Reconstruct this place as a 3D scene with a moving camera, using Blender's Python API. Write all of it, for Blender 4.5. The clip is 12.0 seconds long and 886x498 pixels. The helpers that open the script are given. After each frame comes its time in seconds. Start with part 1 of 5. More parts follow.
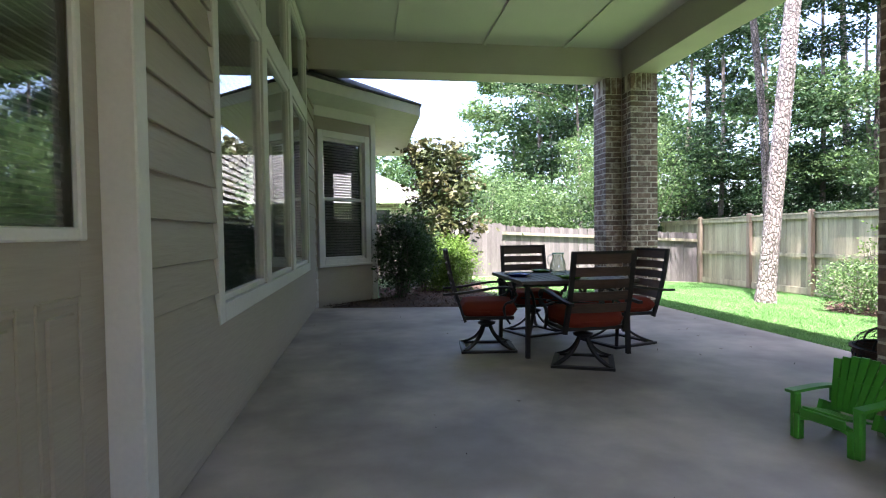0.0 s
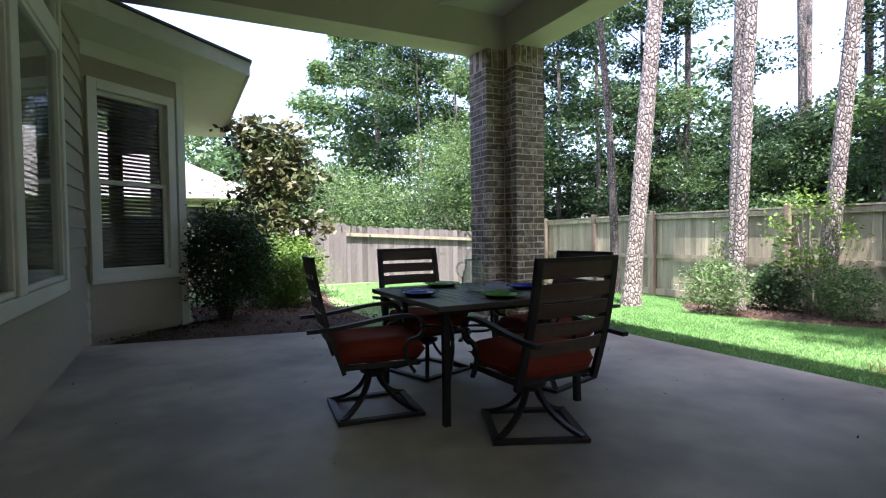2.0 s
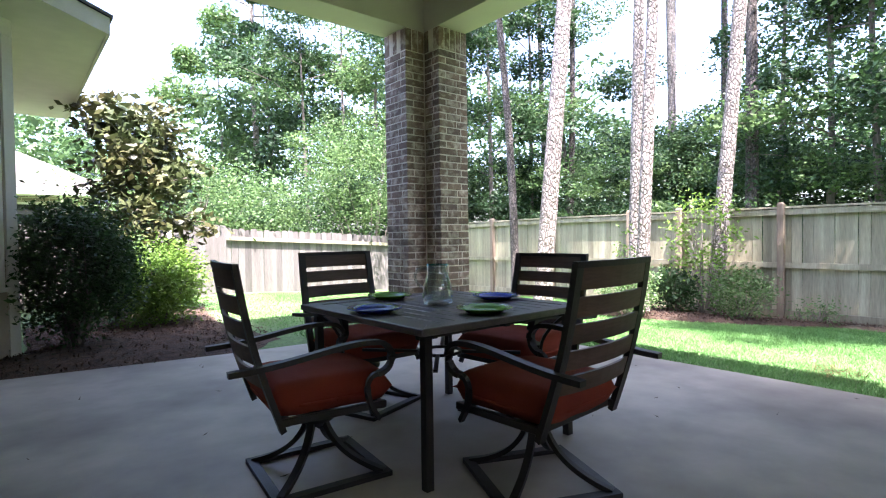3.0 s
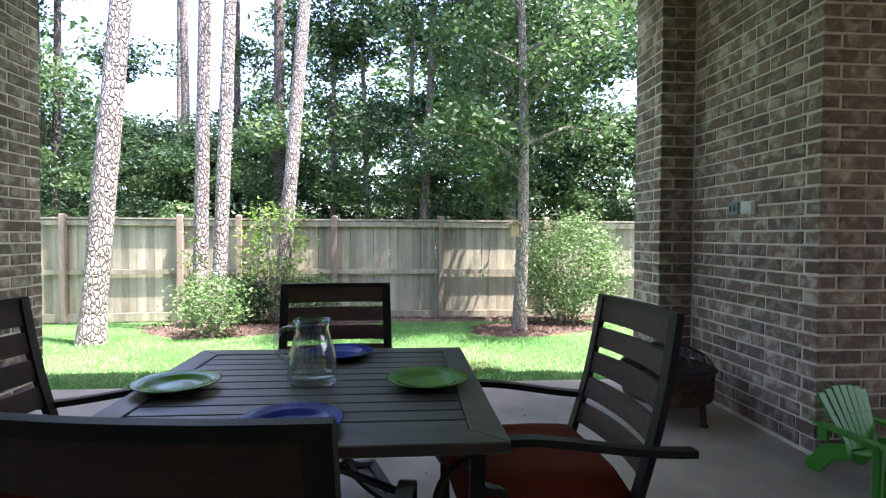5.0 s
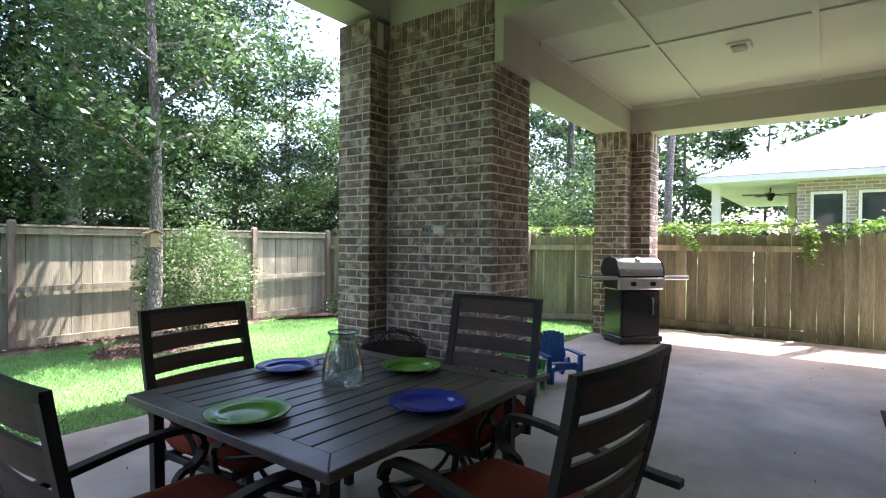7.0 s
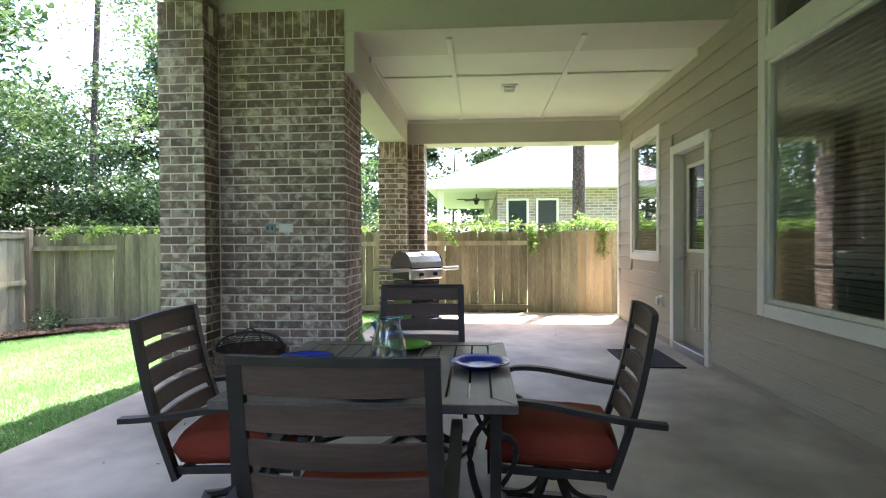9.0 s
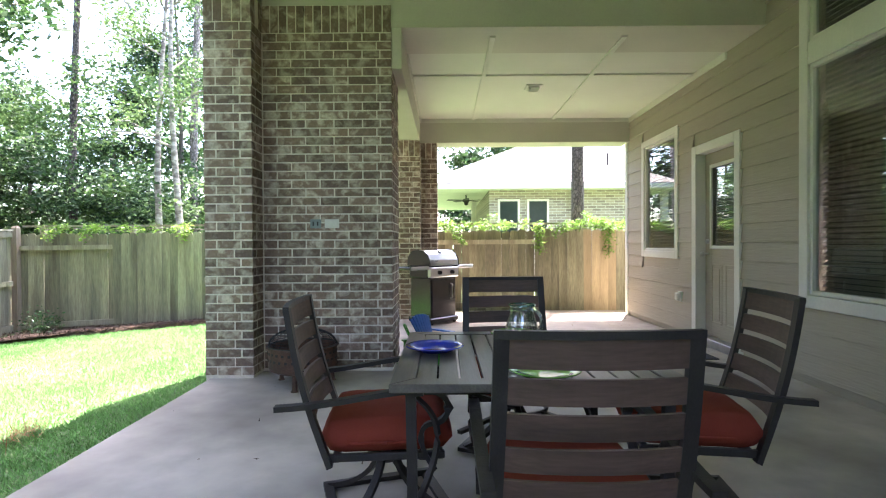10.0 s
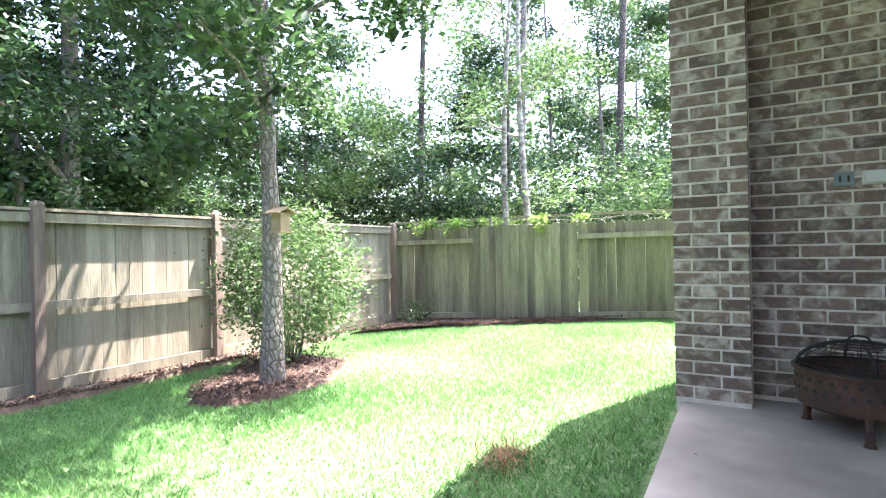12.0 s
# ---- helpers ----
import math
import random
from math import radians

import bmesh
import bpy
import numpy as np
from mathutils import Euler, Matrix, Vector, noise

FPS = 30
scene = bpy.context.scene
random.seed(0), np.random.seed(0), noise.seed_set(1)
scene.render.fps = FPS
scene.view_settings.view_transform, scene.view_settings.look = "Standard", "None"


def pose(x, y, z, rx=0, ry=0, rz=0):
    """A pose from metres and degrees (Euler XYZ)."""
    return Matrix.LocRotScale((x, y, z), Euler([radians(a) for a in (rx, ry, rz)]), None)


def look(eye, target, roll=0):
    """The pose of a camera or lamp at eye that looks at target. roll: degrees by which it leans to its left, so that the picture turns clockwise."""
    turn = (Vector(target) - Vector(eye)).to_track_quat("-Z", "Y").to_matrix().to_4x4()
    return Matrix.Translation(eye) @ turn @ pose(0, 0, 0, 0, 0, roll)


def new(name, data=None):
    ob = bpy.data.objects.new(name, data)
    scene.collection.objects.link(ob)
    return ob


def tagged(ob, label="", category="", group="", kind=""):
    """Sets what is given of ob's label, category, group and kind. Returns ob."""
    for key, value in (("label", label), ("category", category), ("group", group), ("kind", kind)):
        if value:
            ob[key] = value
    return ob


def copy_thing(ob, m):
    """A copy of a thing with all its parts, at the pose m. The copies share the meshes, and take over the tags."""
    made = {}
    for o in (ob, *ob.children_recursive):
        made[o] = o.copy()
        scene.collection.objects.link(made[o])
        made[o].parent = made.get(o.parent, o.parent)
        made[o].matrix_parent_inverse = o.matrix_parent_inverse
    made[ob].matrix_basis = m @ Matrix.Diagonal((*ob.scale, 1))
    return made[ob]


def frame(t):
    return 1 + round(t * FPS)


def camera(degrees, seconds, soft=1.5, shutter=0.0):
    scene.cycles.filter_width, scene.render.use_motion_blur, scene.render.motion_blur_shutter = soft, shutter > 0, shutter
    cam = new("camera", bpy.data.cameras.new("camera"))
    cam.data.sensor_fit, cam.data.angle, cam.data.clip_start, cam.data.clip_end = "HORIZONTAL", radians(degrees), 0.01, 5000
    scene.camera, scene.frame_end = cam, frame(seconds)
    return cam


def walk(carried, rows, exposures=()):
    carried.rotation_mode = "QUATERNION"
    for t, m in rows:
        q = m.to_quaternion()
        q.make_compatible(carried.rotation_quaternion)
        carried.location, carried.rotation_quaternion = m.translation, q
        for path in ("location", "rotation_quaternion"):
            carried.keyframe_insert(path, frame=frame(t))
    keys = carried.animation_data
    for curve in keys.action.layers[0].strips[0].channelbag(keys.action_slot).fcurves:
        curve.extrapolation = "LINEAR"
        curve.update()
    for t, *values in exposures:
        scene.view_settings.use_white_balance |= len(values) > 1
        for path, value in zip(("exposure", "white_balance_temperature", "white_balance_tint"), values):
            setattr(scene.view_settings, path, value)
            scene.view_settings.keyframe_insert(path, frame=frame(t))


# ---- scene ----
cam = camera(80.2, 12.0, 1.15)
PATH = [
    (0, (0.784, -0.851, 1.033), (1.062, 1.129, 0.973), -0.8),
    (0.5, (0.766, -0.421, 1.008), (1.227, 1.525, 0.946), -0.6),
    (1, (0.764, 0.045, 0.992), (1.362, 1.952, 0.93), -0.7),
    (1.5, (0.821, 0.493, 0.983), (1.589, 2.339, 0.924), -0.7),
    (2, (0.838, 0.937, 1.003), (1.731, 2.726, 0.944), -0.8),
    (2.5, (0.841, 1.413, 0.966), (1.891, 3.114, 0.914), -0.8),
    (3, (0.83, 1.813, 0.971), (2.107, 3.351, 0.926), -0.8),
    (4.8, (0.853, 3.474, 1.086), (2.851, 3.517, 1.033), 0.3),
    (5, (0.834, 3.662, 1.104), (2.827, 3.5, 1.052), 0.3),
    (5.5, (0.877, 4.117, 1.098), (2.762, 3.449, 1.065), 1.0),
    (6, (0.834, 4.52, 1.166), (2.486, 3.394, 1.123), 0.6),
    (6.5, (0.894, 4.975, 1.176), (2.29, 3.543, 1.145), 0.5),
    (7, (1.099, 5.317, 1.163), (2.279, 3.702, 1.142), 0.5),
    (7.5, (1.329, 5.668, 1.153), (2.283, 3.91, 1.134), 0.5),
    (7.7, (1.446, 5.738, 1.123), (2.298, 3.928, 1.112), 0.4),
    (9.3, (2.313, 6.287, 1.158), (2.36, 4.287, 1.132), -0.3),
    (9.5, (2.419, 6.323, 1.121), (2.439, 4.323, 1.102), -0.3),
    (10, (2.895, 6.261, 1.097), (2.904, 4.261, 1.078), -0.3),
    (10.5, (3.432, 6.108, 1.007), (3.524, 4.11, 0.995), -0.3),
    (11, (3.923, 5.875, 0.968), (4.267, 3.905, 0.96), -0.5),
    (11.5, (4.333, 5.635, 0.951), (4.933, 3.727, 0.944), -0.7),
    (12, (4.556, 5.321, 0.913), (5.556, 3.589, 0.918), -1.0),
]
walk(cam, [(t, look(eye, target, roll)) for t, eye, target, roll in PATH],
     exposures=[(t, e, 6050 if t < 9 else 6250 if t < 10.2 else 6080, 23 if 9 < t < 10.2 else 26) for t, e in [(0.0, 2.97), (1.0, 2.65), (2.0, 2.43), (2.5, 2.70), (3.0, 3.27), (5.0, 3.08), (5.5, 3.17), (6.0, 2.72), (6.5, 2.56), (7.0, 2.96), (7.5, 3.18), (9.5, 3.5), (10.0, 3.63), (10.5, 4.10), (11.0, 4.10), (11.5, 3.75), (12.0, 3.52)]])

# ---- light ----
SUN_EL, SUN_AZ = 69.0, 203.0  # elevation; compass bearing of the sun, degrees from +y towards +x
world = bpy.data.worlds.new("world")
scene.world = world
world.use_nodes = True
wn, wl = world.node_tree.nodes, world.node_tree.links
sky = wn.new("ShaderNodeTexSky")
sky.sky_type, sky.sun_disc = "NISHITA", False
sky.sun_elevation, sky.sun_rotation = radians(SUN_EL), radians(SUN_AZ)
sky.dust_density, sky.ozone_density = 3.0, 1.0
wl.new(sky.outputs[0], wn["Background"].inputs["Color"])
wn["Background"].inputs["Strength"].default_value = 0.14
sun_data = bpy.data.lights.new("sun", "SUN")
sun_data.energy, sun_data.angle, sun_data.color = 4.6, radians(0.6), (1.0, 0.95, 0.87)
sun = new("sun", sun_data)
sun_way = Vector((math.sin(radians(SUN_AZ)) * math.cos(radians(SUN_EL)), math.cos(radians(SUN_AZ)) * math.cos(radians(SUN_EL)), math.sin(radians(SUN_EL))))
sun.matrix_world = look(sun_way * 60, (0, 0, 0))


# ---- materials ----
def mat(name, color, rough=0.7, metal=0.0, var=0.12, scale=6.0, fine=60.0, bump=0.15, stretch=(1, 1, 1), second=None, per_object=0.0, spec=0.5, depth=0.01, island=0.0, sharp=0.2, mid=0.5, swirl=0.0):
    """A painted, wooden or mineral surface: base colour varied at two scales, with fine relief."""
    m = bpy.data.materials.new(name)
    m.use_nodes = True
    n, l = m.node_tree.nodes, m.node_tree.links
    bsdf = n["Principled BSDF"]
    bsdf.inputs["Roughness"].default_value = rough
    bsdf.inputs["Metallic"].default_value = metal
    bsdf.inputs["Specular IOR Level"].default_value = spec
    tc = n.new("ShaderNodeTexCoord")
    mp = n.new("ShaderNodeMapping")
    mp.inputs["Scale"].default_value = stretch
    l.new(tc.outputs["Object"], mp.inputs["Vector"])
    src = mp.outputs[0]
    if per_object:
        info, shift = n.new("ShaderNodeObjectInfo"), n.new("ShaderNodeVectorMath")
        shift.operation = "MULTIPLY_ADD"
        shift.inputs[1].default_value = (37.0, 53.0, 71.0)
        l.new(info.outputs["Random"], shift.inputs[0])
        l.new(mp.outputs[0], shift.inputs[2])
        src = shift.outputs[0]
    big, small = n.new("ShaderNodeTexNoise"), n.new("ShaderNodeTexNoise")
    big.inputs["Scale"].default_value, big.inputs["Detail"].default_value = scale, 5
    big.inputs["Distortion"].default_value = swirl
    small.inputs["Scale"].default_value, small.inputs["Detail"].default_value = fine, 4
    for t in (big, small):
        l.new(src, t.inputs["Vector"])
    ramp = n.new("ShaderNodeMix")
    ramp.data_type = "RGBA"
    dark = second or tuple(c * (1 - 2 * var) for c in color)
    lite = color if second else tuple(min(1, c * (1 + var)) for c in color)
    ramp.inputs[6].default_value, ramp.inputs[7].default_value = (*dark, 1), (*lite, 1)
    mr = n.new("ShaderNodeMapRange")
    mr.inputs[1].default_value, mr.inputs[2].default_value = mid - sharp, mid + sharp
    l.new(big.outputs["Fac"], mr.inputs[0])
    l.new(mr.outputs[0], ramp.inputs[0])
    hsv = n.new("ShaderNodeHueSaturation")
    l.new(ramp.outputs[2], hsv.inputs["Color"])
    mr2 = n.new("ShaderNodeMapRange")
    mr2.inputs[1].default_value, mr2.inputs[2].default_value = 0.25, 0.75
    mr2.inputs[3].default_value, mr2.inputs[4].default_value = 1 - var, 1 + var
    l.new(small.outputs["Fac"], mr2.inputs[0])
    value = mr2.outputs[0]
    if per_object or island:
        oi = n.new("ShaderNodeNewGeometry") if island else n.new("ShaderNodeObjectInfo")
        m3 = n.new("ShaderNodeMapRange")
        spread = island or per_object
        m3.inputs[3].default_value, m3.inputs[4].default_value = 1 - spread, 1 + spread
        l.new(oi.outputs["Random Per Island" if island else "Random"], m3.inputs[0])
        mul = n.new("ShaderNodeMath")
        mul.operation = "MULTIPLY"
        l.new(value, mul.inputs[0])
        l.new(m3.outputs[0], mul.inputs[1])
        value = mul.outputs[0]
    l.new(value, hsv.inputs["Value"])
    l.new(hsv.outputs[0], bsdf.inputs["Base Color"])
    if bump:
        bp = n.new("ShaderNodeBump")
        bp.inputs["Strength"].default_value, bp.inputs["Distance"].default_value = bump, depth
        l.new(small.outputs["Fac"], bp.inputs["Height"])
        l.new(bp.outputs[0], bsdf.inputs["Normal"])
    return m


def leaf_mat(name, color, second, through_light=0.35, rough=0.5):
    """Foliage: hue varied per leaf, with light passing through."""
    m = mat(name, color, rough=rough, var=0.18, scale=1.3, fine=9.0, bump=0.0, second=second, island=0.35, spec=0.35)
    n, l = m.node_tree.nodes, m.node_tree.links
    bsdf = n["Principled BSDF"]
    tr = n.new("ShaderNodeBsdfTranslucent")
    l.new(bsdf.inputs["Base Color"].links[0].from_socket, tr.inputs["Color"])
    mx = n.new("ShaderNodeMixShader")
    mx.inputs[0].default_value = through_light
    l.new(bsdf.outputs[0], mx.inputs[1])
    l.new(tr.outputs[0], mx.inputs[2])
    l.new(mx.outputs[0], n["Material Output"].inputs["Surface"])
    return m


def glass_mat(name, tint=(1, 1, 1), rough=0.0, clear=0.9, gloss=0.35):
    """A window pane: clear, with a mirror's share that grows at flat angles."""
    m = bpy.data.materials.new(name)
    m.use_nodes = True
    n, l = m.node_tree.nodes, m.node_tree.links
    n.remove(n["Principled BSDF"])
    t, g, f, mx = n.new("ShaderNodeBsdfTransparent"), n.new("ShaderNodeBsdfGlossy"), n.new("ShaderNodeLayerWeight"), n.new("ShaderNodeMixShader")
    t.inputs[0].default_value = (*[clear * c for c in tint], 1)
    g.inputs["Roughness"].default_value = rough
    f.inputs["Blend"].default_value = 0.5
    pw, ma = n.new("ShaderNodeMath"), n.new("ShaderNodeMath")
    pw.operation, ma.operation = "POWER", "MULTIPLY_ADD"
    pw.inputs[1].default_value, ma.inputs[1].default_value, ma.inputs[2].default_value = 3.2, 0.9, 0.045 * (1 + gloss)
    l.new(f.outputs["Facing"], pw.inputs[0])
    l.new(pw.outputs[0], ma.inputs[0])
    l.new(ma.outputs[0], mx.inputs[0])
    l.new(t.outputs[0], mx.inputs[1])
    l.new(g.outputs[0], mx.inputs[2])
    l.new(mx.outputs[0], n["Material Output"].inputs["Surface"])
    return m


M_SIDING = mat("siding_paint", (0.37, 0.32, 0.245), 0.55, var=0.05, scale=1.5, fine=45, bump=0.35, stretch=(1, 0.12, 1.5))
M_TRIM = mat("trim_paint", (0.66, 0.64, 0.57), 0.5, var=0.04, scale=2, fine=50, bump=0.08)
M_CEIL = mat("ceiling_paint", (0.62, 0.61, 0.52), 0.7, var=0.03, scale=1.2, fine=80, bump=0.06)
M_BEAM = mat("beam_paint", (0.50, 0.47, 0.38), 0.6, var=0.04, scale=1.5, fine=70, bump=0.08)
M_CONC = mat("concrete", (0.47, 0.41, 0.335), 0.56, var=0.13, scale=0.9, fine=5.5, bump=0.04, spec=0.38, second=(0.26, 0.225, 0.185), sharp=0.13)
M_BRICK = mat("brick", (0.46, 0.39, 0.305), 0.85, var=0.22, scale=11, fine=42, bump=0.5, second=(0.195, 0.132, 0.098), per_object=0.32, sharp=0.1, mid=0.57, swirl=0.5)
M_BRICK_REST = mat("brick_rest", (0.46, 0.39, 0.305), 0.85, var=0.22, scale=11, fine=42, bump=0.5, second=(0.195, 0.132, 0.098), island=0.32, sharp=0.1, mid=0.57, swirl=0.5)
M_MORTAR = mat("mortar", (0.70, 0.63, 0.52), 0.95, var=0.1, scale=8, fine=90, bump=0.4)
M_FENCE = mat("fence_wood", (0.345, 0.32, 0.215), 0.85, var=0.2, scale=2.5, fine=30, bump=0.5, stretch=(3, 3, 0.25), second=(0.195, 0.172, 0.115), per_object=0.25)
# side fence boards: a darker, more olive brown than fence_wood
M_FENCE_SIDE = mat("fence_wood_olive", (0.25, 0.235, 0.145), 0.85, var=0.26, scale=2.2, fine=24, bump=0.5, stretch=(3, 3, 0.3), second=(0.135, 0.12, 0.08), per_object=0.3, sharp=0.15)
M_FENCE_OLD = mat("fence_wood_silver", (0.155, 0.14, 0.13), 0.85, var=0.2, scale=2.5, fine=30, bump=0.5, stretch=(3, 3, 0.25), second=(0.095, 0.085, 0.075), per_object=0.25)
M_POST = mat("fence_post_wood", (0.27, 0.22, 0.155), 0.85, var=0.2, scale=2.5, fine=30, bump=0.5, stretch=(3, 3, 0.25), second=(0.17, 0.12, 0.09), per_object=0.15)
M_FENCE_NEW = mat("fence_wood_new", (0.42, 0.32, 0.19), 0.8, var=0.14, scale=2.5, fine=30, bump=0.4, stretch=(3, 3, 0.25), second=(0.28, 0.21, 0.12), per_object=0.2)
M_METAL = mat("dark_metal", (0.024, 0.020, 0.018), 0.5, var=0.15, scale=8, fine=120, bump=0.1, spec=0.4)
M_SLAT = mat("dark_slat", (0.10, 0.060, 0.044), 0.6, var=0.22, scale=4, fine=40, bump=0.12, stretch=(0.25, 3, 3), spec=0.45)
M_TABLE = mat("table_slat", (0.105, 0.088, 0.078), 0.36, var=0.2, scale=4, fine=40, bump=0.12, stretch=(3, 0.25, 3), spec=0.65)
M_CUSHION = mat("red_fabric", (0.235, 0.042, 0.024), 0.9, var=0.1, scale=3, fine=250, bump=0.3, spec=0.2)
M_ROOFG = mat("shingle_grey", (0.18, 0.16, 0.145), 0.9, var=0.25, scale=4, fine=25, bump=0.5, island=0.2)
M_ROOFD = mat("shingle_dark", (0.10, 0.095, 0.09), 0.9, var=0.25, scale=4, fine=25, bump=0.5)
M_MULCH = mat("mulch", (0.11, 0.065, 0.04), 0.95, var=0.4, scale=14, fine=60, bump=1.0, second=(0.035, 0.022, 0.015), depth=0.03)
M_SOIL = mat("lawn_soil", (0.125, 0.215, 0.07), 0.95, var=0.3, scale=1.2, fine=25, bump=0.8, second=(0.10, 0.16, 0.055), depth=0.03)
M_GLASS = glass_mat("window_glass", (0.92, 0.97, 0.95))
M_BLIND = mat("blind_slat", (0.20, 0.18, 0.145), 0.6, var=0.05, bump=0)
# near-black colour standing in for the dimness indoors; switch toggles use it too
M_DARK = mat("near_black", (0.05, 0.05, 0.048), 0.9, var=0.1, bump=0)
M_FLASH = mat("soffit_paint", (0.58, 0.56, 0.48), 0.6, var=0.03, bump=0.05)


# ---- helpers for building ----
def box(bm, lo, hi, bevel=0.0):
    """A box between two corners, with bevelled edges."""
    c = [(a + b) / 2 for a, b in zip(lo, hi)]
    s = [abs(b - a) for a, b in zip(lo, hi)]
    got = bmesh.ops.create_cube(bm, size=1.0, matrix=Matrix.Translation(c) @ Matrix.Diagonal((*s, 1)))
    if bevel:
        edges = list({e for v in got["verts"] for e in v.link_edges})
        bmesh.ops.bevel(bm, geom=edges, offset=bevel, segments=1, affect="EDGES")
    return bm


def obox(bm, m, size, bevel=0.0):
    """A box of that size round the origin of pose m."""
    got = bmesh.ops.create_cube(bm, size=1.0, matrix=m @ Matrix.Diagonal((*size, 1)))
    if bevel:
        edges = list({e for v in got["verts"] for e in v.link_edges})
        bmesh.ops.bevel(bm, geom=edges, offset=bevel, segments=1, affect="EDGES")
    return bm


def rod(bm, a, b, r, r2=None, n=10):
    a, b = Vector(a), Vector(b)
    q = (b - a).to_track_quat("Z", "Y").to_matrix().to_4x4()
    bmesh.ops.create_cone(bm, cap_ends=True, segments=n, radius1=r, radius2=r if r2 is None else r2, depth=(b - a).length, matrix=Matrix.Translation((a + b) / 2) @ q)
    return bm


def sweep(bm, pts, w, h, up=(0, 0, 1), n=0):
    """A flat bar (w across, h along up) or, with n, a round bar of radius w, drawn along points."""
    pts = [Vector(p) for p in pts]
    rings = []
    for i, p in enumerate(pts):
        d = (pts[min(i + 1, len(pts) - 1)] - pts[max(i - 1, 0)]).normalized()
        side = d.cross(Vector(up))
        side = side.normalized() if side.length > 1e-4 else Vector((1, 0, 0))
        nu = side.cross(d).normalized()
        if n:
            ring = [p + (side * math.cos(2 * math.pi * k / n) + nu * math.sin(2 * math.pi * k / n)) * w for k in range(n)]
        else:
            ring = [p + side * a * w / 2 + nu * b * h / 2 for a, b in ((-1, -1), (1, -1), (1, 1), (-1, 1))]
        rings.append([bm.verts.new(v) for v in ring])
    k = len(rings[0])
    for r0, r1 in zip(rings, rings[1:]):
        for i in range(k):
            bm.faces.new((r0[i], r0[(i + 1) % k], r1[(i + 1) % k], r1[i]))
    bm.faces.new(rings[0][::-1])
    bm.faces.new(rings[-1])
    return bm


def bez(p0, p1, p2, p3, n=12):
    p0, p1, p2, p3 = map(Vector, (p0, p1, p2, p3))
    return [p0 * (1 - t) ** 3 + p1 * 3 * t * (1 - t) ** 2 + p2 * 3 * t * t * (1 - t) + p3 * t ** 3 for t in (i / n for i in range(n + 1))]


def lathe(bm, profile, n=32, center=(0, 0, 0)):
    """A turned shape: profile of (radius, height)."""
    c = Vector(center)
    rings = []
    for r, z in profile:
        if r < 1e-5:
            rings.append([bm.verts.new(c + Vector((0, 0, z)))])
        else:
            rings.append([bm.verts.new(c + Vector((r * math.cos(2 * math.pi * k / n), r * math.sin(2 * math.pi * k / n), z))) for k in range(n)])
    for a, b in zip(rings, rings[1:]):
        for k in range(n):
            q = (a[k % len(a)], a[(k + 1) % len(a)], b[(k + 1) % len(b)], b[k % len(b)])
            q = tuple(dict.fromkeys(q))
            if len(q) > 2:
                bm.faces.new(q)
    return bm


def prism(bm, outline, z0, z1):
    """An upright prism over an outline of (x, y)."""
    lo = [bm.verts.new((x, y, z0)) for x, y in outline]
    hi = [bm.verts.new((x, y, z1)) for x, y in outline]
    k = len(outline)
    for i in range(k):
        bm.faces.new((lo[i], lo[(i + 1) % k], hi[(i + 1) % k], hi[i]))
    bm.faces.new(lo[::-1])
    bm.faces.new(hi)
    return bm


def mesh_of(name, bm, material, smooth=False):
    bmesh.ops.recalc_face_normals(bm, faces=bm.faces)
    me = bpy.data.meshes.new(name)
    bm.to_mesh(me)
    bm.free()
    me.materials.append(material)
    if smooth:
        me.polygons.foreach_set("use_smooth", [True] * len(me.polygons))
    return me


def part(name, bm, material, parent=None, label="", smooth=False):
    """Links a bmesh as one mesh object, under a thing or a part."""
    ob = new(name, mesh_of(name, bm, material, smooth))
    if parent is not None:
        ob.parent = parent
    if label:
        ob["label"] = label
    return ob


def thing(name, label, category, group="", at=None):
    ob = new(name)
    ob.empty_display_size = 0.1
    if at is not None:
        ob.matrix_basis = at
    return tagged(ob, label, category, group)


def struct(name, bm, material, label, category="", smooth=False):
    return tagged(part(name, bm, material, smooth=smooth), label, category, kind="structure")


B = bmesh.new

# ---- structure ----
FLOOR = -0.045  # top of the patio slab; heights count from the siding's foot


def lawn_z(x, y):
    """Height of the lawn: it falls from the slab towards the back fence."""
    a = min(max((x - 4.9) / 5.5, 0.0), 1.0)
    return -0.10 - 0.35 * a - 0.012 * max(0.0, min(y - 7.0, 12.0))


SLAB = [(-0.15, -2.72), (3.7, -2.72), (3.7, 0.84), (4.93, 0.84), (4.90, 6.30), (4.28, 6.48), (2.3, 6.66), (0.03, 7.02), (0.0, 7.12), (-0.15, 7.12)]
bm = prism(B(), SLAB, -0.35, FLOOR)
bmesh.ops.bevel(bm, geom=[e for e in bm.edges if all(v.co.z > FLOOR - 0.01 for v in e.verts)], offset=0.012, segments=2, affect="EDGES")
struct("floor", bm, M_CONC, "grey troweled concrete patio slab with faint stains", "patio floor")

bm = B()
NX, NY = 70, 90
grid = []
for i in range(NX + 1):
    row = []
    for j in range(NY + 1):
        u, v = i / NX * 2 - 1, j / NY * 2 - 1
        x, y = 5 + 18 * u + 300 * u ** 7, 4 + 20 * v + 300 * v ** 7
        row.append(bm.verts.new((x, y, lawn_z(x, y) + 0.015 * noise.noise((x * 0.7, y * 0.7, 0)))))
    grid.append(row)
for i in range(NX):
    for j in range(NY):
        bm.faces.new((grid[i][j], grid[i + 1][j], grid[i + 1][j + 1], grid[i][j + 1]))
